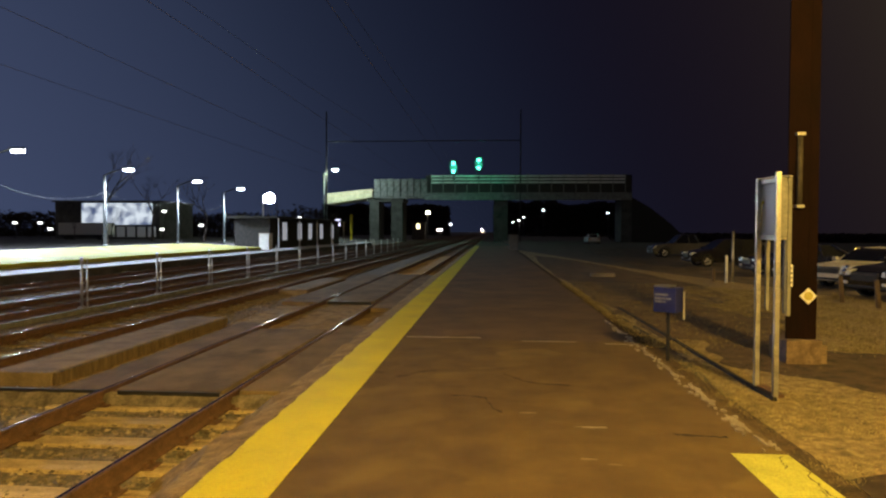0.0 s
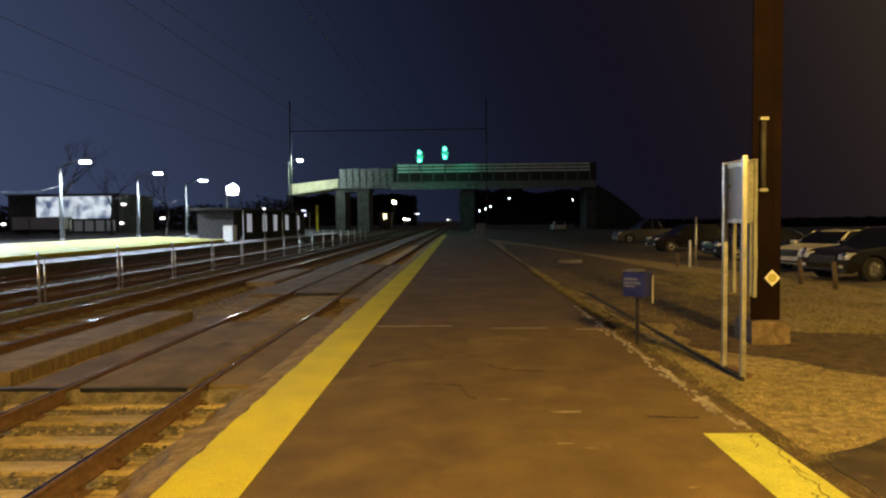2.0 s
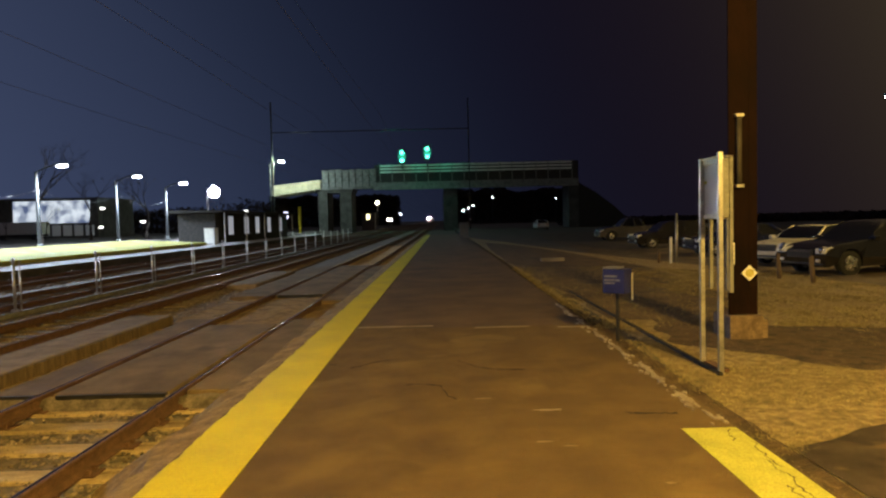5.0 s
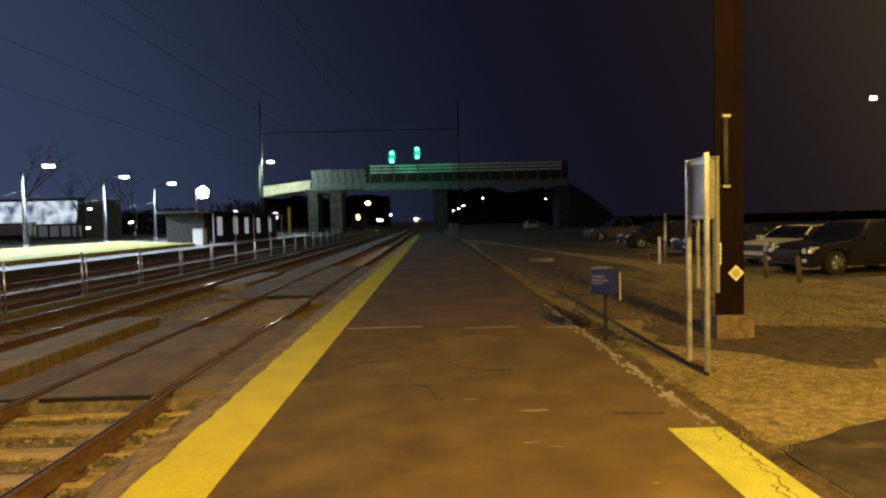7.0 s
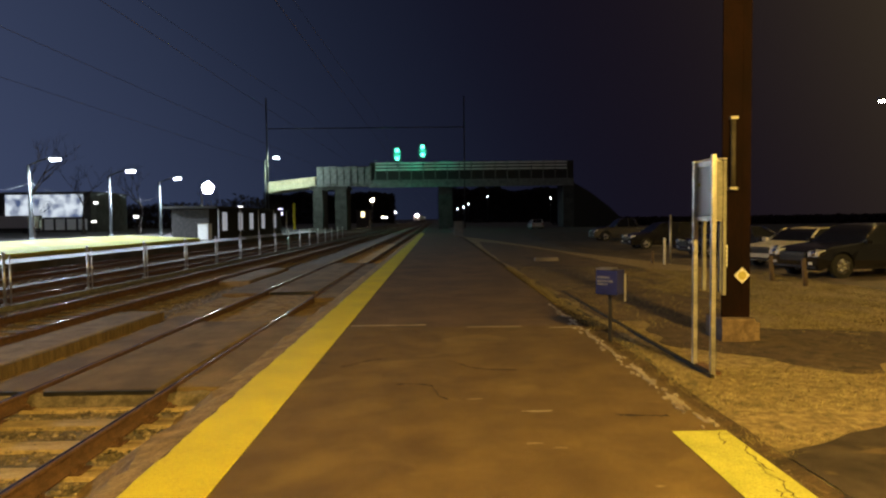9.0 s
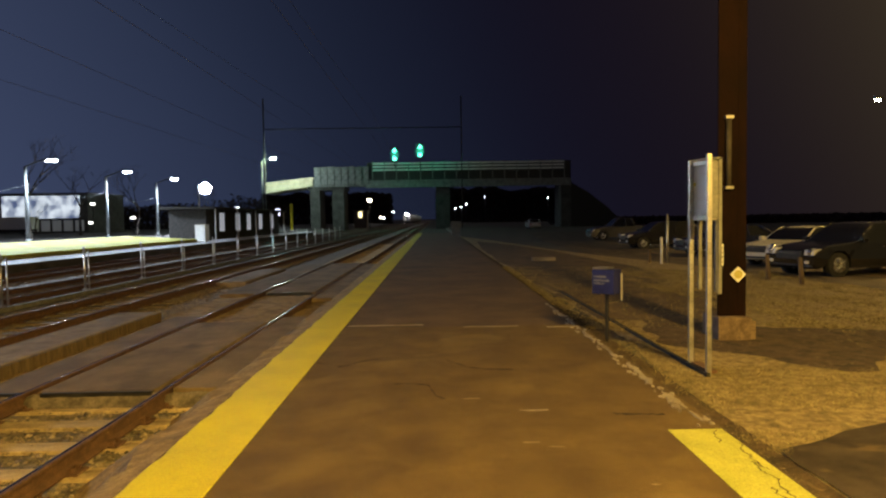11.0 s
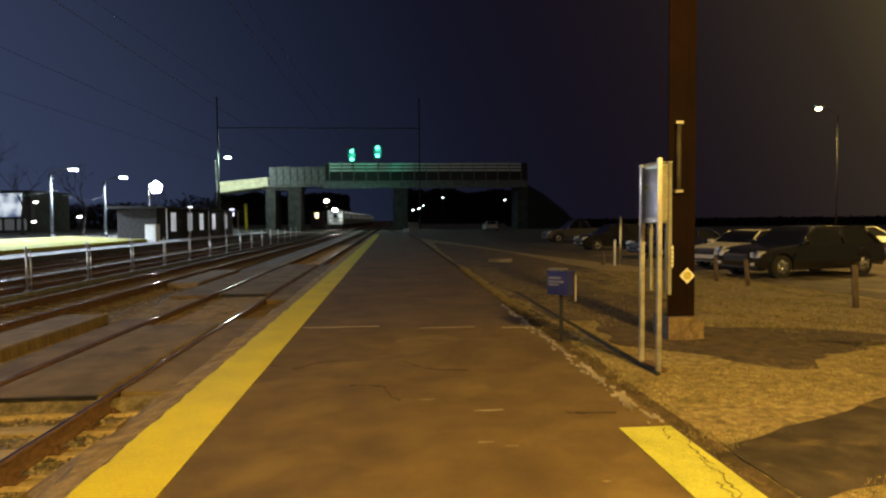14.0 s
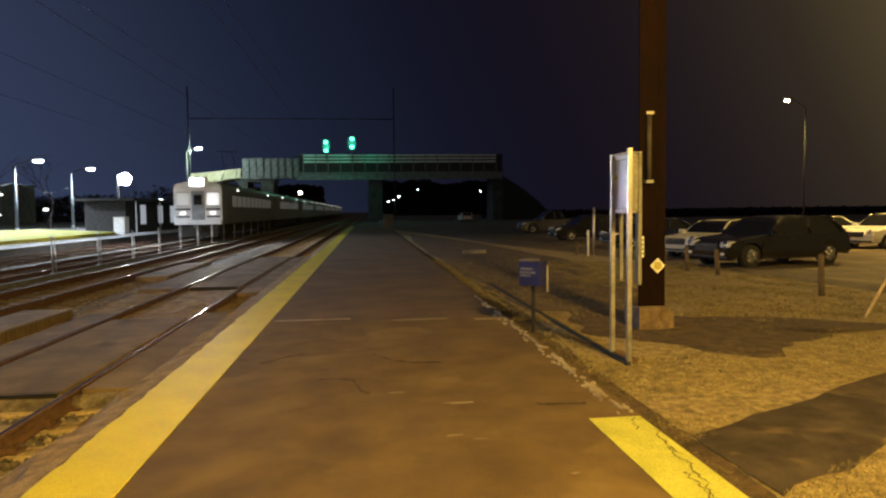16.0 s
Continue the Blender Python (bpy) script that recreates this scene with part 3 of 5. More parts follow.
part("earth_fill", bm, M_LIP, cr, "packed earth between the crossing panels")
# spilled ballast and earth banked against the end of the crossing
bm = B()
grid = []
for j in range(9):
    y = 7.03 - 0.018 * j
    row = []
    for i in range(42):
        x = -6.0 + i * 0.095
        h = -0.235 - 0.165 * (j / 8) ** 1.5 + 0.018 * noise.noise((x * 6, y * 6, 0)) - (0.03 if abs(x + 4.47) < 0.08 or abs(x + 2.97) < 0.08 else 0)
        row.append(bm.verts.new((x, y, h)))
    grid.append(row)
for j in range(8):
    for i in range(41):
        bm.faces.new((grid[j][i], grid[j][i + 1], grid[j + 1][i + 1], grid[j + 1][i]))
part("earth_bank", bm, M_BALLAST, cr, "earth and stones banked against the crossing")

for y0, y1, x0, x1 in ((7.7, 13.1, -6.42, -5.60), (20.0, 25.2, -6.75, -5.85)):
    w = thing("concrete_walkway_slab", "long grey concrete walkway slab between two tracks", "slab", "walkway slabs")
    bm = B()
    box(bm, x0, x1, y0, y1, -0.44, -0.185 if y0 < 10 else -0.23, 0.02)
    part("slab", bm, M_SLAB, w)
    # added dark board: the shade on the slab's right face as colour
    bm = B()
    box(bm, x1 + 0.003, x1 + 0.06, y0 + 0.02, y1 - 0.02, -0.44, -0.192 if y0 < 10 else -0.25, 0.01)
    part("side_shade_board", bm, M_WOOD, w, "added dark board that stands for the shade on the slab side")


def stones(name, count, x0, x1, y0, y1, skip, label):
    """Many small angular stones, as one mesh."""
    base = np.array([(1, 0, 0), (0, 1, 0), (-1, 0, 0), (0, -1, 0), (0, 0, 1), (0.6, 0.6, 0.55), (-0.55, 0.6, 0.5), (0, 0, -1)], float)
    faces = [(0, 5, 4), (5, 1, 4), (1, 6, 4), (6, 2, 4), (2, 3, 4), (3, 0, 4), (0, 1, 5), (1, 2, 6)]
    vs, fs = [], []
    for i in range(count):
        y = y0 + (y1 - y0) * NP.random() ** 1.6
        x = x0 + (x1 - x0) * NP.random()
        if skip(x, y):
            continue
        s = NP.uniform(0.013, 0.034)
        a = NP.random() * 6.28
        c, d = math.cos(a), math.sin(a)
        q = base * NP.uniform(0.65, 1.15, (8, 3)) * s
        q = np.stack([q[:, 0] * c - q[:, 1] * d + x, q[:, 0] * d + q[:, 1] * c + y, q[:, 2] * 0.8 - 0.395 + NP.uniform(-0.005, 0.018)], 1)
        n = len(vs)
        vs.extend(map(tuple, q))
        fs.extend(tuple(n + k for k in f) for f in faces)
    me = bpy.data.meshes.new(name)
    me.from_pydata(vs, [], fs)
    me.materials.append(M_STONE)
    return tagged(new(name, me), label, "ballast", kind="stuff")


def pebbles():
    base = np.array([(1, 0, 0), (0.2, 0.9, 0), (-0.9, 0.3, 0), (-0.3, -0.9, 0), (0, 0, 0.7)], float)
    faces = [(0, 1, 4), (1, 2, 4), (2, 3, 4), (3, 0, 4)]
    vs, fs = [], []
    for i in range(9400):
        x, y = 2.9 + 7.0 * NP.random(), 5.2 + 15 * NP.random() ** 1.3
        if i > 7000:
            x, y = 2.16 + 0.2 * NP.random(), 2.2 + 9 * NP.random() ** 1.2
        elif y < 6.3 and x < 6:
            continue
        sz = NP.uniform(0.004, 0.011) * (2.2 if NP.random() > 0.985 else 1)
        a = NP.random() * 6.28
        c, d = math.cos(a), math.sin(a)
        q = base * NP.uniform(0.6, 1.2, (5, 3)) * sz
        n = len(vs)
        vs.extend((float(p[0] * c - p[1] * d + x), float(p[0] * d + p[1] * c + y), float(p[2] + (ground_z(x) + 0.026 if x > 2.4 else -0.052))) for p in q)
        fs.extend(tuple(n + k for k in f) for f in faces)
    me = bpy.data.meshes.new("verge_pebbles")
    me.from_pydata(vs, [], fs)
    me.materials.append(M_PEBBLE)
    tagged(new("verge_pebbles", me), "loose pebbles scattered over the bare dirt", "gravel", kind="stuff")


pebbles()


def no_stone(x, y):
    if -5.5 < x < -2.0 and (7.0 < y < 12.2 or y > 16.6):
        return True
    if -6.45 < x < -5.55 and 7.7 < y < 13.1:
        return True
    return False


stones("ballast_stones", 44000, -9.6, -2.08, 1.5, 26, no_stone, "loose grey brown crushed stones between the ties")


# ---- fence between the tracks ----
def build_fence():
    f = thing("wire_fence", "galvanised post and wire fence between the second and third tracks", "fence", x=-9.99, z=-0.285)
    step = 3.58
    bm = B()
    tube(bm, (0, 0, 0), (0, 0, 1.22), 0.030, seg=8)
    tube(bm, (0, 0, 1.22), (0, 0, 1.25), 0.038, 0.02, 8)
    for z in (0.35, 0.62, 0.90, 1.14):
        tube(bm, (0, -0.10, z), (0, 0.10, z), 0.016, seg=6)
    box(bm, -0.06, 0.06, -0.06, 0.06, 0.0, 0.06)
    post = mesh_of("post", bm, M_GALV)
    bm = B()
    tube(bm, (0, 0.02, 0), (0, step - 0.02, 0), 0.006, seg=6)
    bar = mesh_of("fence_wire", bm, M_CONDUIT)
    bm = B()
    tube(bm, (0, 0, 0.0), (0, 0, 1.16), 0.020, seg=8)
    stile = mesh_of("stile", bm, M_GALV)
    for k in range(-2, 16):
        y = 14.98 + step * (k - 1)
        piece("post", post, f, (0, y, 0))
        piece("stile", stile, f, (0, y + 0.22, 0))
        for z in (0.35, 0.62, 0.90, 1.14):
            piece("fence_wire", bar, f, (0, y, z))
    piece("post", post, f, (0, 14.98 + step * 15, 0))
    k = thing("track_kerb", "low pale concrete kerb along the foot of the fence", "kerb", kind="structure")
    bm = B()
    box(bm, -10.05, -9.93, -20, 118, -0.44, -0.28, 0.015)
    part("kerb", bm, M_DULL, k)


build_fence()


# ---- far platform ----
def build_far_platform():
    p = thing("far_platform", "far side platform with a pale concrete edge", "platform", kind="structure")
    bm = B()
    box(bm, -24, -17.2, -30, 92, -0.44, 0.0)
    # the wall's shade is in this dark colour, as the lamps reach it
    part("slab", bm, M_PIER, p, "concrete platform wall coloured dark for shade")
    bm = B()
    prism(bm, [(-18.37, 0.004), (-17.14, 0.004), (-17.12, 0.03), (-18.37, 0.145)], "y", -30, 92)
    part("edge_coping", bm, M_COPING, p, "bright white sloping platform walkway")
    w = thing("raised_deck", "raised pale yellow painted deck behind the far platform edge", "deck", kind="structure")
    step = 6.0
    bm = B()
    prism(bm, [(-23.95, 0.002), (-18.42, 0.002), (-18.40, 0.33), (-23.95, 0.64)], "y", 0.015, step - 0.015, 0.012)
    seg = mesh_of("deck_slab", bm, M_DECK)
    for k in range(12):
        piece("deck_slab", seg, w, (0, -21.5 + step * k, 0))
    # service cabinet at the end of the barrier
    c = thing("platform_cabinet", "pale grey steel cabinet at the end of the barrier", "cabinet")
    bm = B()
    box(bm, -18.75, -17.95, 51.0, 51.9, 0.0, 1.42, 0.02)
    body = part("body", bm, M_WHITE, c)
    bm = B()
    box(bm, -18.68, -18.02, 50.97, 50.998, 0.1, 1.3, 0.004)
    part("door", bm, M_WHITE, body)
    bm = B()
    box(bm, -18.8, -17.9, 50.95, 51.95, 1.42, 1.48)
    part("lid", bm, M_CONCRETE, c)


build_far_platform()


def build_shelter():
    s = thing("platform_shelter", "low brick station shelter with lit doorways on the far platform", "shelter", x=-19.6, y=56)
    bm = B()
    box(bm, -3.2, 0, 0, 26, 0, 2.75, 0.03)
    wall = part("wall", bm, M_UNDER, s)
    bm = B()
    box(bm, -3.8, 0.9, -0.6, 26.6, 2.75, 2.95, 0.03)
    part("roof", bm, M_UNDER, s)
    for y in (3.2, 8.0, 11.8, 16.4, 21.5):
        bm = B()
        box(bm, 0.0, 0.05, y, y + 1.5, 0.75, 2.45)
        win = part("window", bm, M_WHITEWIN, wall, "dimly lit window")
        bm = B()
        for z in (0.7, 2.45):
            box(bm, 0.0, 0.09, y - 0.08, y + 1.58, z, z + 0.08)
        for yy in (y - 0.08, y + 1.5):
            box(bm, 0.0, 0.09, yy, yy + 0.08, 0.78, 2.45)
        part("frame", bm, M_BLACK, wall)
    for y in (0.3, 6.6, 13.0, 19.4, 25.7):
        bm = B()
        tube(bm, (0.7, y, 0), (0.7, y, 2.75), 0.06, seg=8)
        part("column", bm, M_WHITE, s)


build_shelter()


# ---- lamps ----
def street_lamp(label, x, y, z, height, arm, glow_mat, head=(0.85, 0.34), pole_r=0.10, group="", droop=0.0, pole_mat=None):
    """A tapered pole with a curved arm towards +x (arm may be negative) and a glowing head."""
    t = thing("street_lamp", label, "street lamp", group, x, y, z)
    bm = B()
    tube(bm, (0, 0, 0), (0, 0, 0.5), pole_r * 1.6, pole_r * 1.35, 12)
    tube(bm, (0, 0, 0.5), (0, 0, height - 0.3), pole_r * 1.1, pole_r * 0.75, 12)
    part("pole", bm, pole_mat or M_LAMPPOLE, t)
    bm = B()
    last = Vector((0, 0, height - 0.35))
    for k in range(1, 9):
        u = k / 8
        nxt = Vector((arm * u, 0, height - 0.35 + 0.55 * math.sin(u * 1.5) - droop * u))
        tube(bm, last, nxt, pole_r * 0.42, seg=8)
        last = nxt
    part("arm", bm, pole_mat or M_LAMPPOLE, t)
    s = 1 if arm >= 0 else -1
    bm = B()
    hl, hw = head
    x0 = last.x - 0.15 * s
    a, b = sorted((x0, x0 + s * (hl + 0.15)))
    box(bm, a, b, -hw / 2, hw / 2, last.z - 0.02, last.z + 0.16, 0.05)
    hd = part("head", bm, M_GALV, t)
    bm = B()
    a, b = sorted((x0 + 0.15 * s, x0 + s * (hl + 0.1)))
    box(bm, a, b, -hw / 2 + 0.03, hw / 2 - 0.03, last.z - 0.17, last.z - 0.024, 0.05)
    part("lens", bm, glow_mat, hd, "glowing lamp lens")
    return t


# includes the added, unseen lamp at 14.2
for lamp_y, _ in LAMPS[:6]:
    street_lamp("pale concrete car park lamp with a glowing cool white head", -32.9, lamp_y, 0, 6.65, 1.75, M_COOLGLOW, pole_r=0.14, group="car park lamps")


def flood_mast():
    t = thing("floodlight_mast", "tall mast whose five clustered lenses give one lamp its broad white glare", "floodlight", x=-32.2, y=89.4)
    bm = B()
    tube(bm, (0, 0, 0), (0, 0, 6.9), 0.14, 0.09, 12)
    part("mast", bm, M_GALV, t)
    bm = B()
    box(bm, -0.1, 1.5, -0.05, 0.05, 6.15, 6.25)
    part("crossarm", bm, M_GALV, t)
    # five overlapping lenses shape the broad glare of a single bright lamp
    for dx, dz in [(0.48 + 0.36 * math.sin(2 * math.pi * k / 5), 5.80 + 0.36 * math.cos(2 * math.pi * k / 5)) for k in range(5)]:
        bm = B()
        tube(bm, (dx + 0.5, -0.2, dz + 0.44), (dx + 0.5, 0.16, dz + 0.44), 0.425, 0.3, 24)
        h = part("flood_housing", bm, M_BLACK, t)
        bm = B()
        tube(bm, (dx + 0.5, -0.235, dz + 0.44), (dx + 0.5, -0.204, dz + 0.44), 0.42, seg=24)
        part("flood_lens", bm, M_FLOODGLOW, h, "glaring white lens")


flood_mast()
street_lamp("tall street lamp with a pale green-white glow", -32.0, 122.0, 0.0, 13.2, 1.7, M_TEALGLOW, (1.0, 0.6))
street_lamp("sodium street lamp glowing yellow over the parking lot", 30.2, 42, -0.35, 9.1, -1.2, M_SODGLOW, (0.40, 0.24), 0.045, pole_mat=M_BLACK)
street_lamp("sodium lamp at the edge of the parking lot", 16.6, 14.2, -0.35, 8.3, -1.4, M_SODGLOW)
street_lamp("sodium lamp between the parked cars", 25.8, 26.5, -0.35, 7.8, -1.5, M_SODGLOW)
street_lamp("sodium platform lamp that lights the near platform", 5.5, -1.8, -0.1, 6.4, -1.3, M_SODGLOW)

# lamps far up the line
for fx, fy, fz, fm in ((-15.83, 160, 6.3, M_WARMLAMP), (-13.3, 160, 2.2, M_WARMLAMP), (-12.5, 160, 2.1, M_FARGLOW), (12.2, 250, 7.2, M_FARGLOW), (8.6, 265, 5.6, M_FARGLOW), (10.6, 256, 6.2, M_FARGLOW), (19.6, 250, 10.0, M_FARGLOW), (44.3, 252, 9.2, M_FARGLOW), (47.4, 251, 9.7, M_FARGLOW), (-13.0, 205, 4.0, M_FARGLOW)):
    t = thing("distant_lamp", "small distant white lamp on a thin pole", "street lamp", "distant lamps", fx, fy, -0.4)
    bm = B()
    tube(bm, (0, 0, 0), (0, 0, fz + 0.2), 0.08, seg=8)
    part("pole", bm, M_BLACK, t)
    bm = B()
    hw = 0.42 if fz == 6.3 else 0.24
    box(bm, -hw, hw, -0.2, 0.2, fz + 0.2, fz + 0.2 + 1.5 * hw, 0.1)
    part("head", bm, fm, t, "glowing white head")


# ---- bridge ----
def build_bridge():
    b = thing("road_bridge", "grey steel girder road bridge across all the tracks", "bridge", kind="structure")
    Y0, Y1 = 130.0, 138.0
    bm = B()
    box(bm, -24.5, 27.5, Y0 + 0.3, Y1, 8.6, 9.9)
    part("deck", bm, M_GROUND, b)
    bm = B()
    box(bm, -24.0, -13.5, Y0 - 0.02, Y0 + 0.28, 8.35, 8.6)
    box(bm, -13.5, 27.5, Y0 - 0.1, Y0 + 0.28, 8.0, 8.15)
    box(bm, -13.5, 27.5, Y0, Y0 + 0.2, 8.15, 9.35)
    box(bm, -13.5, 27.5, Y0 - 0.1, Y0 + 0.28, 9.35, 9.5)
    part("girder", bm, M_GIRDER, b, "long riveted edge girder")
    # upright panels of the left parapet
    bm = B()
    box(bm, -0.62, 0.62, -0.06, 0.06, 8.62, 12.2, 0.02)
    pan = mesh_of("parapet_panel", bm, M_GIRDER)
    for k in range(8):
        x = -23.2 + 1.36 * k
        piece("parapet_panel", pan, b, (x, Y0 + 0.1 + 0.02 * (k % 2), 0.06 * (k % 3)))
        bm = B()
        box(bm, x + 0.64, x + 0.72, Y0 - 0.12, Y0 + 0.2, 8.6, 12.35)
        part("stiffener", bm, M_BLACK, b)
    # open railing over the right spans
    for k in range(17):
        x = -12.2 + 2.4 * k
        bm = B()
        box(bm, x - 0.09, x + 0.09, Y0 + 0.05, Y0 + 0.2, 9.5, 13.2)
        part("railing_post", bm, M_GIRDER, b)
    bm = B()
    box(bm, 0.1, 2.3, 0.0, 0.05, 0, 0.34)
    rl = mesh_of("railing_bar", bm, M_WHITE)
    for k in range(16):
        for z in (11.35, 11.98, 12.6):
            piece("railing_bar", rl, b, (-12.2 + 2.4 * k, Y0 + 0.1, z))
    bm = B()
    box(bm, -13.3, 27.5, Y0 + 0.26, Y0 + 0.34, 9.5, 13.0)
    part("screen", bm, M_BLACK, b, "dark mesh screen behind the railing")
    # approach span with its beige fascia, falling away
    bm = B()
    prism(bm, [(-33.8, 7.2), (-24.2, 8.5), (-24.2, 10.3), (-33.8, 9.3)], "y", Y0, Y1, 0.03)
    part("approach_fascia", bm, M_BEIGE, b, "beige concrete approach span")
    for x0, x1, y0 in ((-24.8, -22.9, 130.6), (-20.4, -18.1, 130.6), (0.4, 3.2, 130.6), (25.5, 28.0, 130.6)):
        bm = B()
        prism(bm, [(x0, -0.6), (x1, -0.6), (x1, 8.4), (x0, 8.4)], "y", y0, y0 + 6.5, 0.05)
        part("pier", bm, M_PIER, b, "dark concrete pier")
    bm = B()
    box(bm, -25.4, -17.8, 130.5, 137.5, 7.7, 8.4, 0.04)
    part("pier_cap", bm, M_PIER, b)
    # unseen end of the bridge, darkness put into its near-black colour
    bm = B()
    prism(bm, [(27.6, -0.5), (39, -0.5), (35, 3.5), (31, 6.6), (27.6, 8.6)], "y", Y0 + 0.5, Y1, 0.05)
    part("abutment", bm, M_UNDER, b, "unseen bridge abutment coloured near black as if in darkness")


build_bridge()


def signal(x, zmid, label):
    s = thing("railway_signal", label, "signal", "signals over the tracks", x, 127.6, 0)
    bm = B()
    tube(bm, (0, 0.5, 12.0), (0, 0.5, zmid + 1.0), 0.09, seg=10)
    box(bm, -0.1, 0.1, 0.4, 2.5, 12.0, 12.15)
    part("mast", bm, M_BLACK, s)
    bm = B()
    prism(bm, [(-0.55, zmid - 1.5), (0.55, zmid - 1.5), (0.75, zmid - 1.2), (0.75, zmid + 1.2), (0.55, zmid + 1.5), (-0.55, zmid + 1.5), (-0.75, zmid + 1.2), (-0.75, zmid - 1.2)], "y", 0.3, 0.38)
    part("backing_plate", bm, M_BLACK, s)
    for dz in (-0.79, 0.79):
        bm = B()
        tube(bm, (0, 0.02, zmid + dz), (0, 0.3, zmid + dz), 0.47, seg=20)
        h = part("lamp_housing", bm, M_BLACK, s)
        bm = B()
        tube(bm, (0, -0.01, zmid + dz), (0, 0.018, zmid + dz), 0.34, seg=20)
        part("lens", bm, M_GREEN, h, "glowing green lens")


signal(-7.6, 14.3, "black railway signal showing two green lights above the second track")
signal(-2.62, 14.95, "black railway signal showing two green lights above the near track")


# ---- overhead line ----
def build_catenary():
    p = thing("catenary_portal", "dark steel portal carrying the overhead wires", "portal")
    for x in (-31.0, 5.2):
        bm = B()
        box(bm, x - 0.11, x + 0.11, 119.85, 120.15, -0.5, 24.0)
        part("column", bm, M_BLACK, p)
    bm = B()
    box(bm, -31, 5.2, 119.9, 120.1, 18.36, 18.52)
    part("crossbeam", bm, M_BLACK, p)
    for cx in TRACKS:
        w = thing("overhead_wire", "thin copper contact wire above a track", "wire", "overhead wires", cx)
        bm = B()
        tube(bm, (0, -30, 6.75), (0, 900, 6.75), 0.007, seg=6)
        part("contact_wire", bm, M_WIRE, w)
        if cx not in TRACKS[:2]:
            continue
        bm = B()
        for k in range(12):
            y0, y1 = -40 + 80 * k, 40 + 80 * k
            last = None
            for j in range(13):
                u = j / 12
                q = (0, y0 + (y1 - y0) * u, 8.3 - 1.1 * 4 * u * (1 - u))
                if last:
                    tube(bm, last, q, 0.006, seg=5)
                last = q
        part("messenger_wire", bm, M_WIRE, w)


build_catenary()


# ---- near column with its conduits and marker ----
def build_column():
    c = thing("steel_column", "dark rusty steel column on a concrete foot with a diamond marker", "column", x=3.9, y=8.62, z=-0.06)
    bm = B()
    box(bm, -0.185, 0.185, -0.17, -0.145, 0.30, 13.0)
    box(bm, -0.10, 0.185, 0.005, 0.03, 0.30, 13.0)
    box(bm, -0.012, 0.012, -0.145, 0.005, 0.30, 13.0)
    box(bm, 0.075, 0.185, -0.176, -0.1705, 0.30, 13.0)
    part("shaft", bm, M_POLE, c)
    bm = B()
    prism(bm, [(-0.22, -0.28), (0.20, -0.30), (0.24, 0.26), (-0.2, 0.28)], "z", -0.2, 0.33, 0.03)
    box(bm, 0.20, 0.30, -0.24, 0.12, -0.2, 0.27, 0.03)
    part("concrete_foot", bm, M_FOOT, c, "chipped pale concrete foot")
    bm = B()
    tube(bm, (-0.065, -0.205, 2.0), (-0.065, -0.205, 2.93), 0.034, seg=10)
    cd = part("conduit", bm, M_CONDUIT, c, "grey conduit on the column face")
    bm = B()
    for z in (2.0, 2.91):
        box(bm, -0.115, -0.015, -0.245, -0.17, z, z + 0.035)
    part("clamp", bm, M_GALV, cd)
    bm = B()
    box(bm, -0.24, -0.17, -0.235, -0.175, 0.66, 1.95, 0.006)
    part("cable_duct", bm, M_DULL, c, "galvanised cable duct")
    bm = B()
    box(bm, -0.165, -0.125, -0.20, -0.172, 1.0, 1.28)
    part("number_plate", bm, M_WHITE, c, "small pale plate with unreadable marks")
    bm = B()
    for k, z in enumerate((1.04, 1.10, 1.16, 1.22)):
        box(bm, -0.158, -0.132, -0.2035, -0.2005, z, z + 0.022)
    part("plate_marks", bm, M_BLACK, c)
    bm = B()
    z0, r = 0.88, 0.105
    prism(bm, [(0.075, z0 - r), (0.075 + r, z0), (0.075, z0 + r), (0.075 - r, z0)], "y", -0.192, -0.177)
    d = part("diamond_marker", bm, M_WHITE, c, "white diamond plate with a yellow disc")
    bm = B()
    tube(bm, (0.075, -0.197, z0), (0.075, -0.1925, z0), 0.056, seg=20)
    part("disc", bm, M_DISC, d, "yellow reflector disc")


build_column()


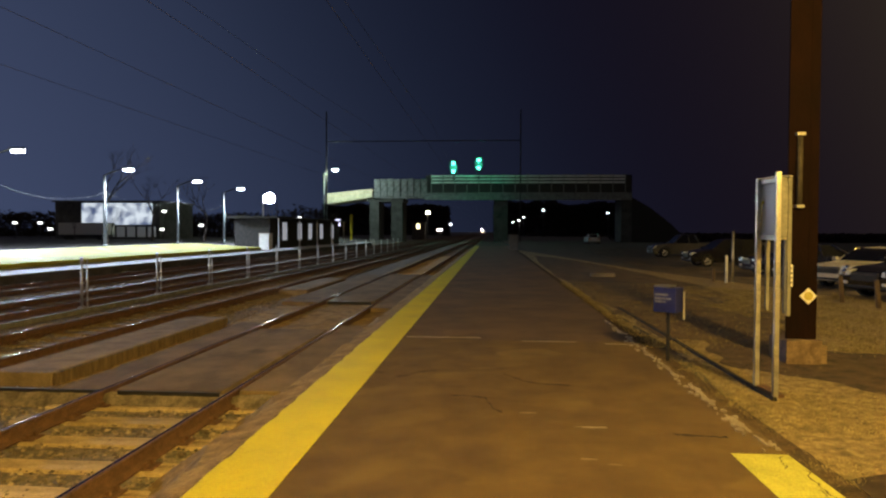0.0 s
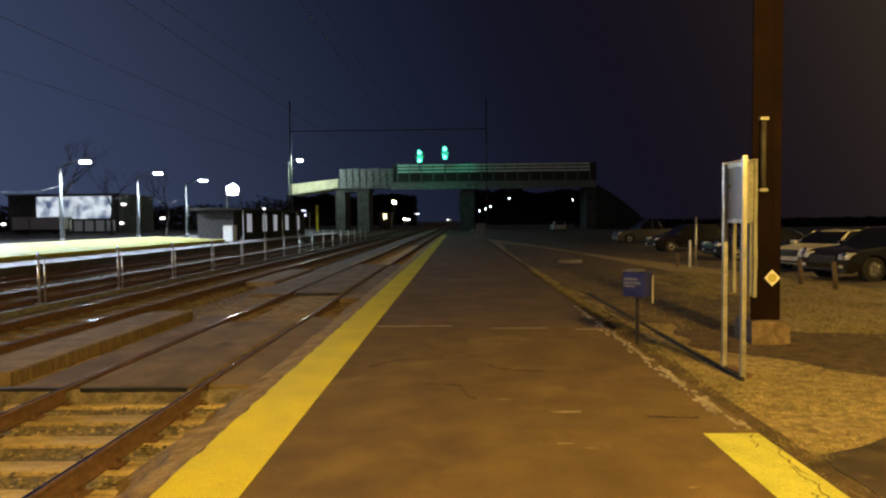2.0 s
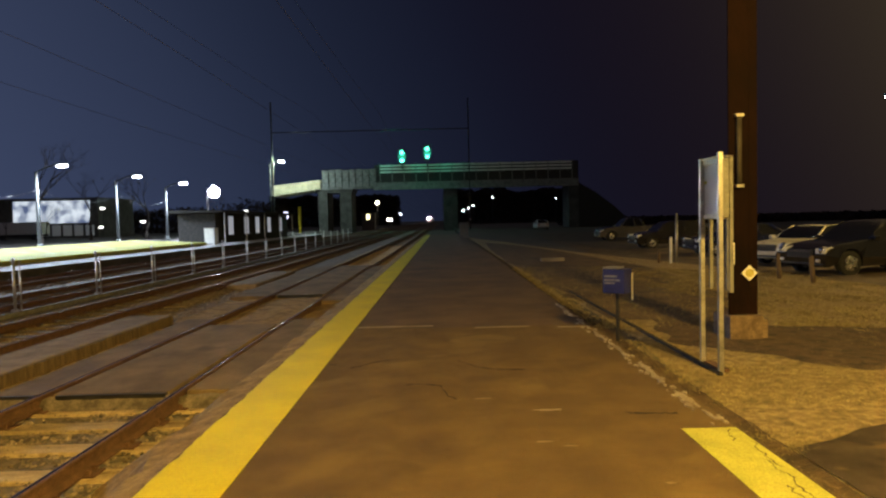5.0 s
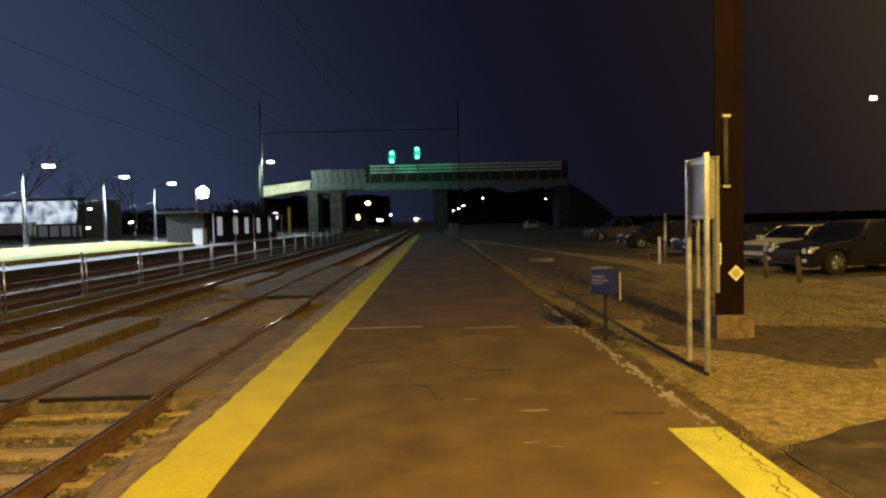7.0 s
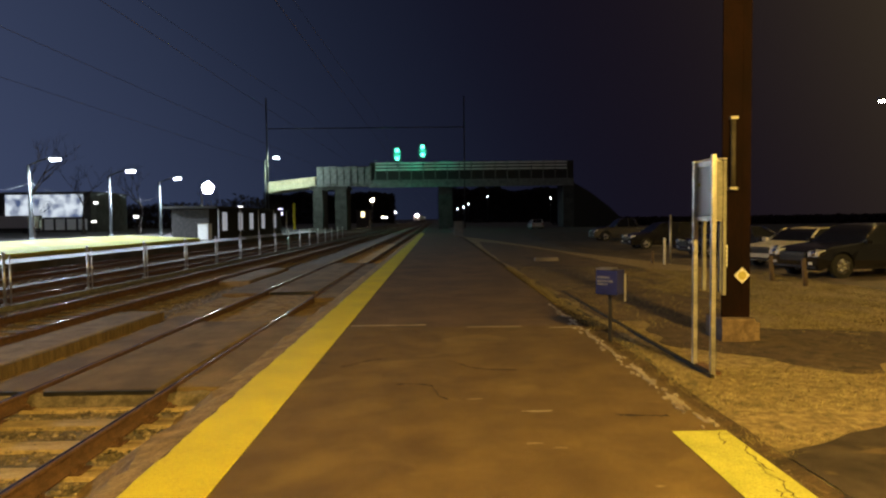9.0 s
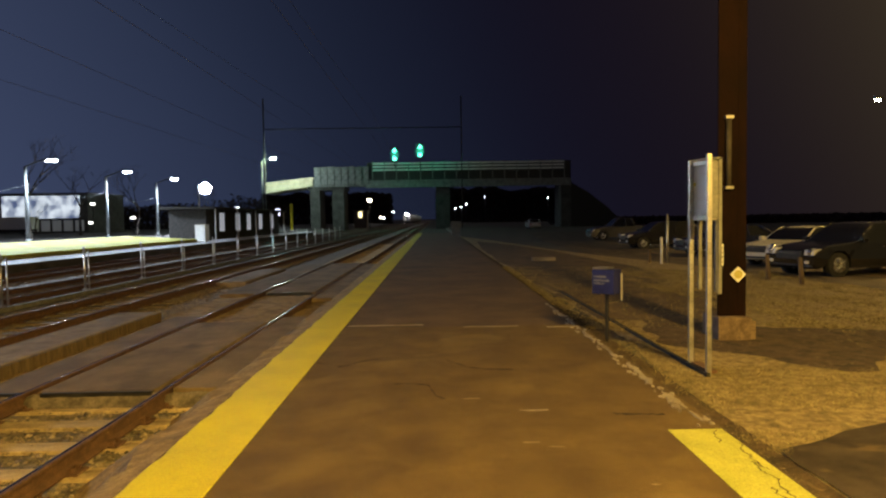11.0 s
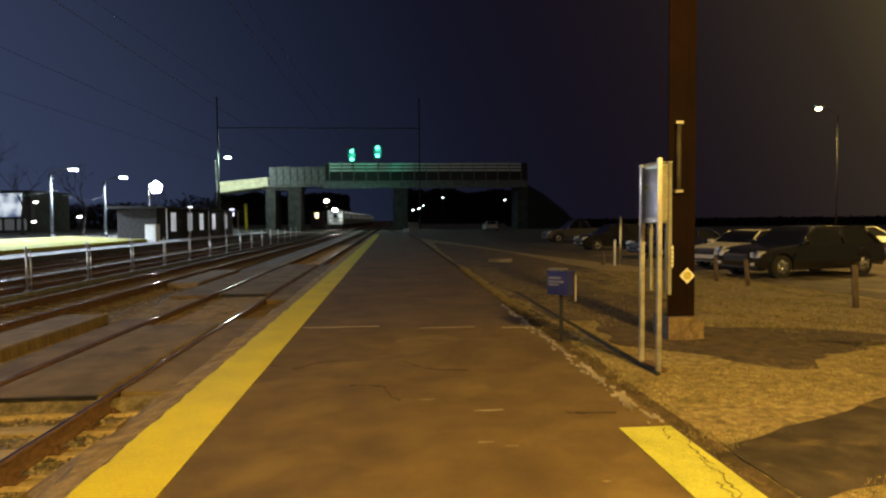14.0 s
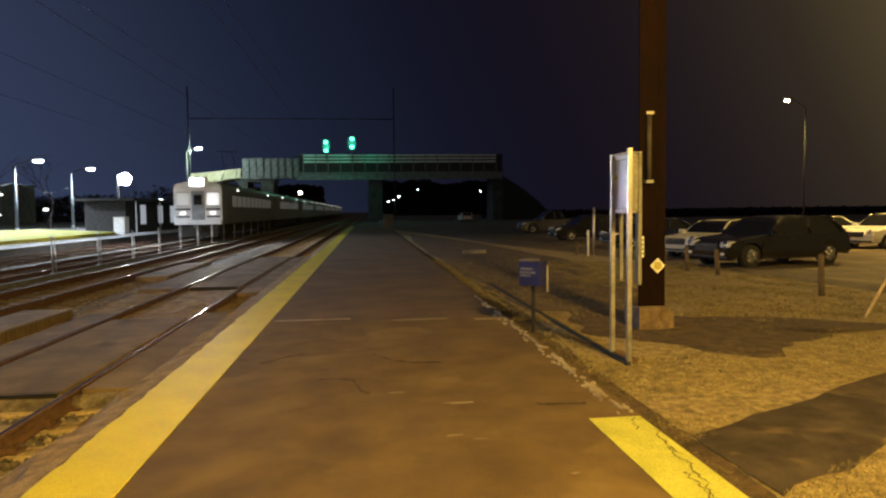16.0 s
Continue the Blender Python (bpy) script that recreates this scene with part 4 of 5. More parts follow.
# ---- notice case on four posts ----
def build_notice():
    c = thing("notice_case", "empty scratched acrylic notice case on galvanised steel posts", "notice case", x=2.79, y=6.74, z=-0.05)
    for dx, dy, z0, h, w in ((-0.02, 0.23, -0.25, 2.24, 0.024), (-0.02, -0.23, -0.25, 2.27, 0.024), (0.085, 0.25, 0.85, 2.20, 0.018), (0.095, -0.215, 0.85, 2.23, 0.018)):
        bm = B()
        box(bm, dx - w, dx + w, dy - w, dy + w, z0, h, 0.006)
        part("post", bm, M_GALV if z0 < 0 else M_DULL, c)
    for z in (1.60, 2.17):
        bm = B()
        box(bm, -0.012, 0.095, -0.205, 0.225, z, z + 0.05, 0.006)
        part("frame_bar", bm, M_GALV, c)
    bm = B()
    box(bm, 0.0, 0.008, -0.205, 0.205, 1.652, 2.168)
    part("front_pane", bm, M_ACRYLIC, c, "scratched clear acrylic pane")
    bm = B()
    box(bm, 0.055, 0.062, -0.185, 0.225, 1.652, 2.168)
    part("back_panel", bm, M_PANEL, c, "pale dusty back panel")
    bm = B()
    box(bm, 0.012, 0.074, -0.224, -0.214, 1.62, 2.20)
    part("end_panel", bm, M_DULL, c, "pale dusty end panel")
    bm = B()
    box(bm, -0.045, 0.105, -0.245, 0.26, 2.222, 2.232)
    part("top_cover", bm, M_ACRYLIC, c, "scratched clear acrylic cover")
    for dy, z, w in ((0.17, 1.97, 0.05), (-0.16, 1.90, 0.035), (-0.12, 1.91, 0.03)):
        bm = B()
        box(bm, -0.004, -0.001, dy - w / 2, dy + w / 2, z, z + 0.03)
        part("label_scrap", bm, M_YELLOW, c, "torn yellow label scrap")
    bm = B()
    box(bm, -0.02, 0.08, -0.21, 0.23, 0.035, 0.065)
    part("foot_bar", bm, M_RUST, c)


build_notice()


# ---- small blue box sign on a stake ----
def build_blue():
    s = thing("blue_sign", "small blue sign box on a dark stake beside the platform", "sign", x=2.27, y=8.53, z=-0.05, rz=-38)
    bm = B()
    box(bm, -0.018, 0.018, -0.018, 0.018, -0.2, 0.72)
    part("stake", bm, M_BLACK, s)
    bm = B()
    box(bm, -0.15, 0.15, -0.13, 0.13, 0.64, 0.96, 0.012)
    b = part("box", bm, M_BLUE, s)
    for z, x0, x1 in ((0.855, -0.13, 0.05), (0.805, -0.13, 0.09), (0.765, -0.13, 0.02)):
        bm = B()
        box(bm, x0, x1, -0.1345, -0.1305, z, z + 0.026)
        part("text_bar", bm, M_FADED, b, "faded white line of writing")
    bm = B()
    box(bm, -0.15, 0.06, -0.12, 0.10, 0.965, 0.985, 0.004)
    part("top_flap", bm, M_GALV, s, "pale bent top flap")
    bm = B()
    box(bm, 0.152, 0.168, 0.10, 0.128, 0.54, 0.90)
    part("edge_strip", bm, M_WHITE, s, "white reflective edge strip")


build_blue()

# equipment box and post at the far end of the platform
eb = thing("equipment_box", "grey equipment box at the far platform end", "box", x=1.95, y=60)
bm = B()
box(bm, -0.35, 0.45, 0, 0.6, -0.05, 1.3, 0.02)
part("body", bm, M_DULL, eb)
bm = B()
box(bm, -0.4, 0.5, -0.05, 0.65, 1.3, 1.38)
part("lid", bm, M_DULL, eb)


# ---- posts along the parking lot ----
def lot_post(x, y, h, r, material, label, lean=0.0, square=False):
    t = thing("lot_post", label, "post", "posts along the parking lot", x, y, ground_z(x))
    bm = B()
    tube(bm, (0, 0, -0.2), (lean, 0, h), r, r * 0.92, 9)
    part("shaft", bm, material, t)
    bm = B()
    tube(bm, (lean, 0, h), (lean * 1.02, 0, h + 0.03), r * 0.92, r * 0.6, 9)
    part("top", bm, material, t)
    return t


for px, py, ph, plean in ((9.62, 12.7, 0.88, -0.05), (9.86, 17.2, 0.72, -0.09), (9.68, 18.6, 0.72, -0.07), (9.45, 19.7, 0.72, -0.03), (9.7, 8.2, 0.85, 0.03)):
    lot_post(px, py, ph, 0.065, M_WOOD, "short weathered timber post at the lot edge", plean)
lot_post(8.75, 24.9, 1.02, 0.05, M_WHITE, "short pale marker post at the lot edge")
lot_post(9.3, 25.8, 1.95, 0.045, M_GALV, "tall thin steel post at the lot edge")
lot_post(8.35, 25.1, 0.5, 0.06, M_WOOD, "short weathered timber post at the lot edge")
ls = thing("leaning_stake", "weathered timber stake leaning over the dry grass", "stake", x=8.0, y=9.65, z=ground_z(8.0))
bm = B()
tube(bm, (0, 0, -0.1), (1.05, 0.25, 1.25), 0.026, 0.022, 9)
part("shaft", bm, M_TIE, ls)
bm = B()
tube(bm, (1.05, 0.25, 1.25), (1.07, 0.255, 1.275), 0.022, 0.014, 9)
part("tip", bm, M_WOOD, ls)
for wx, wy in ((4.1, 24.4),):
    ws = thing("wheel_stop", "pale concrete wheel stop lying on the earth", "wheel stop", "wheel stops", wx, wy, ground_z(wx) + 0.03, 4)
    bm = B()
    prism(bm, [(-0.1, 0), (0.1, 0), (0.06, 0.13), (-0.06, 0.13)], "x", -0.45, 0.45, 0.01)
    part("block", bm, M_CONCRETE, ws)


# ---- vehicles ----
def wheel_mesh(r):
    bm = B()
    tube(bm, (0, -0.11, 0), (0, 0.11, 0), r, seg=28)
    tyre = mesh_of("tyre", bm, M_TYRE)
    bm = B()
    tube(bm, (0, -0.118, 0), (0, 0.118, 0), r * 0.60, seg=24)
    for k in range(5):
        a = 2 * math.pi * k / 5
        for s in (-1, 1):
            tube(bm, (0.05 * r * math.cos(a), s * 0.119, 0.05 * r * math.sin(a)), (r * 0.6 * math.cos(a), s * 0.122, r * 0.6 * math.sin(a)), 0.045 * r / 0.33, seg=6)
    rim = mesh_of("rim", bm, M_RIM)
    return tyre, rim


def car(name, label, category, paint, x, y, rz, kind):
    """A car with its nose towards its own +x; lower body, cabin, glass, wheels, lamps."""
    L, W, H, R, hood, cowl, roof0, roof1, tail, belt = {
        "suv": (5.25, 1.98, 1.62, 0.37, 0.98, 0.98, 0.25, -1.85, -2.38, 1.02),
        "sedan": (4.75, 1.82, 1.44, 0.32, 0.88, 0.85, 0.10, -1.05, -1.75, 0.92),
        "hatch": (4.4, 1.82, 1.58, 0.33, 0.95, 0.95, 0.25, -1.5, -2.05, 0.98),
        "pickup": (5.6, 1.95, 1.80, 0.38, 1.08, 1.15, 0.55, -0.45, -0.75, 1.10)}[kind]
    t = thing(name, label, category, "parked cars", x, y, ground_z(x) + 0.02, rz)
    f, b, w = L / 2, -L / 2, W / 2
    deck = belt + (0.03 if kind in ("sedan", "pickup") else 0.04)
    ax_f, ax_r = f - 0.93, b + 0.98
    arch = R + 0.07

    def arc(cx):
        return [(cx + arch * math.cos(a), R - 0.02 + arch * math.sin(a)) for a in [math.pi * k / 8 for k in range(9)]]
    low = 0.24
    outline = [(b + 0.10, low + 0.06), (b, 0.46), (b + 0.02, deck - 0.16), (b + 0.10, deck), (tail, deck), (cowl, belt + 0.02), (f - 0.55, hood - 0.06), (f - 0.14, hood - 0.20), (f, 0.62), (f - 0.03, 0.36), (f - 0.14, low)]
    outline += [(px, pz) for px, pz in arc(ax_f) if pz > low] + [(ax_f - arch + 0.01, low)]
    outline += [(ax_r + arch - 0.01, low)] + [(px, pz) for px, pz in arc(ax_r) if pz > low]
    bm = B()
    lay = []
    for yy, inset in ((-w, 0.03), (-w + 0.07, 0.0), (w - 0.07, 0.0), (w, 0.03)):
        lay.append([bm.verts.new((px * (1 - inset * 0.25), yy if 0.4 < pz < 0.85 else yy * 0.965, pz - (inset if pz > 0.85 else 0))) for px, pz in outline])
    n = len(outline)
    for r0, r1 in zip(lay, lay[1:]):
        for i in range(n):
            bm.faces.new((r0[i], r0[(i + 1) % n], r1[(i + 1) % n], r1[i]))
    for r in (lay[0], lay[-1]):
        fc = bm.faces.new(r)
        bmesh.ops.triangulate(bm, faces=[fc])
    body = part("body", bm, paint, t)
    bev = body.modifiers.new("rounded", "BEVEL")
    bev.width, bev.segments, bev.limit_method, bev.angle_limit = 0.035, 3, "ANGLE", radians(25)
    # cabin shell: roof skin and pillars over a tinted glass body
    bm = B()
    wr = w * 0.76
    wb = w * 0.93
    ws = [(cowl + (roof0 - cowl) * u, belt + (H - 0.07 - belt) * (1 - (1 - u) ** 1.35)) for u in (0, 0.35, 0.7, 1.0)]
    top = [(roof0 + (roof1 - roof0) * u, H - 0.07 + 0.06 * math.sin(math.pi * (0.1 + 0.8 * u))) for u in (0.15, 0.4, 0.7, 1.0)]
    back = [(roof1 + (tail - roof1) * u, H - 0.06 - (H - 0.04 - deck) * u ** 1.4) for u in (0.4, 0.75, 1.0)]
    prof = ws + top + back
    last_k = len(prof) - 1
    lo = {}
    for s in (-1, 1):
        lo[s] = [bm.verts.new((px, s * (wb + (wr - wb) * min(1, max(0, (pz - belt) / (H - 0.07 - belt)))), pz)) for k, (px, pz) in enumerate(prof)]
    for k in range(last_k):
        bm.faces.new((lo[-1][k], lo[-1][k + 1], lo[1][k + 1], lo[1][k]))
    bm.faces.new(lo[-1])
    bm.faces.new(lo[1][::-1])
    part("glass", bm, M_TINT, t, "dark tinted windows")
    bm = B()
    mid = (roof0 + roof1) / 2
    rows_r = []
    for px, pz in [ws[-1]] + top:
        rows_r.append([bm.verts.new((px, yy * wr, pz + 0.012 - 0.03 * abs(yy) ** 3)) for yy in (-1.02, -0.7, -0.3, 0.3, 0.7, 1.02)])
    for ra, rb in zip(rows_r, rows_r[1:]):
        for k in range(5):
            bm.faces.new((ra[k], ra[k + 1], rb[k + 1], rb[k])).smooth = True
    part("roof", bm, paint, t)
    for s in (-1, 1):
        for pn, pa, pb, r in (("front_pillar", (cowl, belt), (roof0, H - 0.07), 0.035), ("rear_pillar", (tail, deck - 0.02), (roof1, H - 0.05), 0.07), ("door_pillar", (mid - 0.05, belt), (mid, H - 0.03), 0.045)):
            bm = B()
            tube(bm, (pa[0], s * (wb + 0.004), pa[1]), (pb[0], s * (wr + 0.004), pb[1]), r, seg=6)
            part(pn, bm, paint, t)
        bm = B()
        tube(bm, (roof0, s * wr, H - 0.06), (mid, s * wr, H - 0.025), 0.018, seg=6)
        tube(bm, (mid, s * wr, H - 0.025), (roof1, s * wr, H - 0.05), 0.018, seg=6)
        part("roof_rail", bm, paint, t)
    tyre, rim = wheel_mesh(R)
    for wx in (ax_f, ax_r):
        for s in (-1, 1):
            ty = piece("wheel", tyre, t, (wx, s * (w - 0.12), R - 0.02))
            piece("rim", rim, ty, (0, 0, 0))
    for s in (-1, 1):
        bm = B()
        prism(bm, [(f - 0.30, hood - 0.27), (f - 0.02, 0.66), (f - 0.045, 0.80), (f - 0.32, hood - 0.13)], "y", min(s * w * 0.60, s * w * 0.97), max(s * w * 0.60, s * w * 0.97), 0.012)
        hl = part("headlight", bm, M_LENS, t, "headlight lens coloured near white for its glint")
        # added metal ball, pushed out through the lens to catch a lamp glint
        bm = B()
        bmesh.ops.create_icosphere(bm, subdivisions=3, radius=0.105)
        bmesh.ops.translate(bm, verts=bm.verts[:], vec=(f - 0.085, s * w * 0.80, 0.745))
        for fc in bm.faces:
            fc.smooth = True
        part("glint_ball", bm, M_GLINT_BALL, hl, "added metal ball through the lens that catches a glint")
        bm = B()
        box(bm, f - 0.06, f + 0.015, s * w * 0.72 - 0.07, s * w * 0.72 + 0.07, 0.40, 0.49, 0.015)
        part("fog_light", bm, M_LENS, t)
        bm = B()
        box(bm, b - 0.012, b + 0.10, min(s * w * 0.62, s * w * 0.95), max(s * w * 0.62, s * w * 0.95), deck - 0.32, deck - 0.12, 0.015)
        part("tail_light", bm, M_REDLENS, t, "red tail light")
        bm = B()
        box(bm, cowl - 0.15, cowl + 0.03, min(s * (w + 0.01), s * (w + 0.19)), max(s * (w + 0.01), s * (w + 0.19)), belt, belt + 0.13, 0.03)
        part("mirror", bm, paint, t)
        for hx in (cowl - 0.95, mid - 0.75):
            bm = B()
            box(bm, hx - 0.1, hx + 0.1, s * w - 0.012, s * w + 0.012, belt - 0.16, belt - 0.13)
            part("door_handle", bm, M_CHROME, t)
    bm = B()
    box(bm, f - 0.05, f + 0.012, -w * 0.5, w * 0.5, 0.52, 0.76, 0.01)
    g = part("grille", bm, M_BLACK, t, "black grille")
    for z in (0.56, 0.63, 0.70):
        bm = B()
        box(bm, f + 0.010, f + 0.022, -w * 0.48, w * 0.48, z, z + 0.022)
        part("grille_bar", bm, M_CONDUIT if z < 0.7 else M_CHROME, g)
    bm = B()
    box(bm, f - 0.10, f + 0.01, -w * 0.9, w * 0.9, 0.30, 0.37, 0.02)
    part("front_bumper", bm, M_BLACK, t)
    bm = B()
    box(bm, b - 0.01, b + 0.10, -w * 0.9, w * 0.9, 0.34, 0.42, 0.02)
    part("rear_bumper", bm, M_BLACK, t)
    bm = B()
    box(bm, b - 0.014, b + 0.002, -0.26, 0.26, 0.55, 0.67)
    part("number_plate", bm, M_WHITE, t, "blank pale plate")
    return t


car("crossover", "black crossover parked nose in to the timber posts", "car", M_CARBLACK, 13.49, 20.51, 193.5, "suv")
car("sedan", "champagne silver sedan parked beside a black crossover", "car", M_CARSILVER, 13.9, 24.5, 203, "sedan")
car("sedan", "white sedan parked far back in the lot", "car", M_CARWHITE, 23.9, 31.2, 5, "sedan")
car("hatchback", "white hatchback parked with its tail towards the lane", "car", M_CARWHITE, 24.0, 27.4, 192, "hatch")
car("sedan", "dark blue sedan parked behind the thin posts", "car", M_CARBLUE, 13.9, 30.4, 182, "sedan")
car("hatchback", "dark hatchback with dull bumpers parked in the shade", "car", M_CARBLACK, 13.4, 38.5, 182, "hatch")
car("pickup_truck", "grey pickup truck parked at the dark end of the lot", "truck", M_CARGREY, 15.3, 52.5, 180, "pickup")
car("van", "pale vehicle parked in the dark beyond the lot", "van", M_CARSILVER, 17.0, 112, 90, "suv")


# ---- train ----
def build_train():
    t = thing("commuter_train", "silver electric commuter train with a glaring roof headlight", "train")
    CL, GAP = 25.4, 0.7
    half = [(-1.57, 1.08), (-1.60, 1.35), (-1.60, 3.46), (-1.56, 3.68), (-1.42, 3.84), (-0.8, 3.97)]
    prof = half + [(-x, z) for x, z in half[::-1]]
    bm = B()
    prism(bm, prof, "y", 0, CL, 0.05, False)
    shell = mesh_of("car_body", bm, M_STAINLESS)
    bm = B()
    box(bm, -0.02, 0.012, -0.75, 0.75, 2.30, 3.10, 0.03)
    win = mesh_of("window", bm, M_WINLIT)
    bm = B()
    box(bm, -0.02, 0.02, -0.62, 0.62, 1.15, 3.38, 0.03)
    door = mesh_of("door", bm, M_STAINLESS)
    bm = B()
    box(bm, -1.3, 1.3, 2.5, CL - 2.5, 0.45, 1.05)
    for yy in (3.2, CL - 3.2):
        box(bm, -1.2, 1.2, yy - 1.6, yy + 1.6, 0.2, 0.9)
    under = mesh_of("underframe", bm, M_UNDER)
    bm = B()
    box(bm, -0.55, 0.55, 0, 2.6, 3.98, 4.22, 0.05)
    unit = mesh_of("roof_unit", bm, M_GIRDER)
    bm = B()
    tube(bm, (-0.07, 0, 0), (0.07, 0, 0), 0.43, seg=24)
    wheel = mesh_of("wheel", bm, M_UNDER)
    bm = B()
    tube(bm, (-0.05, 0, 0), (0.05, 0, 0), 0.07, seg=10)
    lampm = mesh_of("door_lamp", bm, M_CABLIT)
    for c in range(8):
        y0 = c * (CL + GAP)
        cb = piece("car_body", shell, t, (0, y0, 0))
        piece("underframe", under, t, (0, y0, 0))
        for yy in (5.2, 17.6):
            piece("roof_unit", unit, t, (0, y0 + yy, 0))
        for s in (-1, 1):
            for k in range(10):
                piece("window", win, cb, (1.605 * s, 4.0 + 1.92 * k, 0), 0 if s > 0 else 180)
            for yy in (1.9, CL - 1.9):
                piece("door", door, cb, (1.60 * s, yy, 0), 0 if s > 0 else 180)
            for yy in (5.4, 20.3):
                piece("door_lamp", lampm, cb, (1.60 * s, yy, 3.55))
            for yy in (2.1, 4.3, CL - 4.3, CL - 2.1):
                piece("wheel", wheel, t, (0.78 * s, y0 + yy, 0.43))
        if c:
            bm = B()
            box(bm, -0.5, 0.5, y0 - GAP, y0, 1.2, 3.2)
            part("gangway", bm, M_UNDER, t)
    # cab end
    bm = B()
    prism(bm, [(x * 0.985, z) for x, z in prof], "y", -0.10, -0.002, 0.03)
    face = part("cab_face", bm, M_FRONT, t, "bright pale cab end")
    for x0, x1 in ((-1.36, -0.60), (0.60, 1.36)):
        bm = B()
        box(bm, x0, x1, -0.125, -0.10, 2.38, 3.22, 0.02)
        # glow stands for a reflection on the right, whitens the front on the left
        part("windscreen", bm, M_CABWIN if x0 > 0 else M_CABDIM, face, "cab window glowing brightly in place of a lamp reflection" if x0 > 0 else "cab window glowing dimly to whiten the train front")
        bm = B()
        box(bm, x0 - 0.05, x1 + 0.05, -0.118, -0.101, 2.31, 2.38)
        part("window_sill", bm, M_GALV, face)
        bm = B()
        box(bm, x0 - 0.05, x1 + 0.05, -0.118, -0.101, 3.22, 3.29)
        part("window_header", bm, M_GALV, face)
        bm = B()
        box(bm, x0 - 0.1, x1 + 0.1, -0.13, -0.10, 2.06, 2.18)
        part("dark_band", bm, M_BLACK, face)
        bm = B()
        box(bm, x0 - 0.05, x1 + 0.05, -0.122, -0.10, 1.56, 1.66)
        part("lower_band", bm, M_BLACK, face)
        # marker lamps oversized so their glow stands for blown-out light on the face
        bm = B()
        box(bm, x0 + 0.2, x1 - 0.2, -0.14, -0.10, 1.76, 1.94, 0.02)
        part("marker_lamp", bm, M_MARKER, face, "marker lamp, large and bright for the white glare on the front")
    bm = B()
    box(bm, -0.42, 0.42, -0.13, -0.10, 1.35, 3.35, 0.02)
    d = part("end_door", bm, M_STAINLESS, face, "corridor end door")
    bm = B()
    box(bm, -0.28, 0.28, -0.145, -0.13, 2.4, 3.1, 0.02)
    part("door_window", bm, M_TINT, d)
    bm = B()
    box(bm, -0.55, 0.55, -0.22, 0.5, 3.55, 4.32, 0.06)
    hh = part("headlight_housing", bm, M_FRONT, t)
    for dx in (-0.21, 0.21):
        bm = B()
        tube(bm, (dx, -0.245, 3.96), (dx, -0.2215, 3.96), 0.19, seg=20)
        part("headlight", bm, M_HEAD, hh, "glaring white headlight")
    bm = B()
    box(bm, -1.54, 1.54, -0.32, -0.11, 1.08, 1.40, 0.03)
    part("buffer_beam", bm, M_FRONT, t, "white buffer beam")
    bm = B()
    box(bm, -0.25, 0.25, -0.7, -0.1, 0.7, 1.0, 0.04)
    part("coupler", bm, M_UNDER, t)
    bm = B()
    prism(bm, [(-1.25, 0.25), (1.25, 0.25), (1.35, 1.0), (-1.35, 1.0)], "y", -0.15, 0.1, 0.02)
    part("pilot", bm, M_UNDER, t, "dark pilot plate")
    bm = B()
    box(bm, -0.8, 0.8, 9.0, 11.0, 4.0, 4.15)
    tube(bm, (-0.6, 9.3, 4.1), (-0.5, 11.0, 5.4), 0.03, seg=6)
    tube(bm, (0.6, 9.3, 4.1), (0.5, 11.0, 5.4), 0.03, seg=6)
    tube(bm, (-0.5, 11.0, 5.4), (-0.4, 9.6, 6.85), 0.025, seg=6)
    tube(bm, (0.5, 11.0, 5.4), (0.4, 9.6, 6.85), 0.025, seg=6)
    tube(bm, (-0.85, 9.6, 6.88), (0.85, 9.6, 6.88), 0.03, seg=6)
    part("pantograph", bm, M_BLACK, t)
    return t


TRAIN = build_train()


# ---- car park and shop beyond the far platform ----
def build_shop():
    s = thing("lit_shop", "low shop with a glaring uneven white lit front", "shop", x=-70, y=122)
    bm = B()
    box(bm, -16, 5.4, 0, 14, 0, 7.2, 0.05)
    part("wall", bm, M_PIER, s)
    bm = B()
    box(bm, -10.4, 4.0, -0.25, -0.01, 2.8, 7.0, 0.03)
    part("lit_panel", bm, M_SHOP, s, "uneven glowing white panel")
    bm = B()
    box(bm, -16.3, 5.8, -0.4, 14.3, 7.2, 7.5)
    part("roof_edge", bm, M_GROUND, s)
    for k in range(5):
        bm = B()
        box(bm, -5.4 + 2.1 * k, -3.8 + 2.1 * k, -0.12, -0.01, 0.4, 2.4)
        part("shop_window", bm, M_WINLIT, s, "pale lit shop window")
    w = thing("box_trailer", "pale box trailer parked before the lit shop", "trailer", x=-72.5, y=110)
    bm = B()
    box(bm, -4.5, 4.5, 0, 2.5, 0.9, 3.0, 0.04)
    part("body", bm, M_WHITE, w)
    bm = B()
    box(bm, -4.3, 4.3, 0.2, 2.3, 0.55, 0.9)
    part("chassis", bm, M_UNDER, w)
    for wx in (-3.2, -2.2, 3.0):
        bm = B()
        tube(bm, (wx, 0.1, 0.48), (wx, 0.5, 0.48), 0.48, seg=20)
        part("wheel", bm, M_TYRE, w)


build_shop()


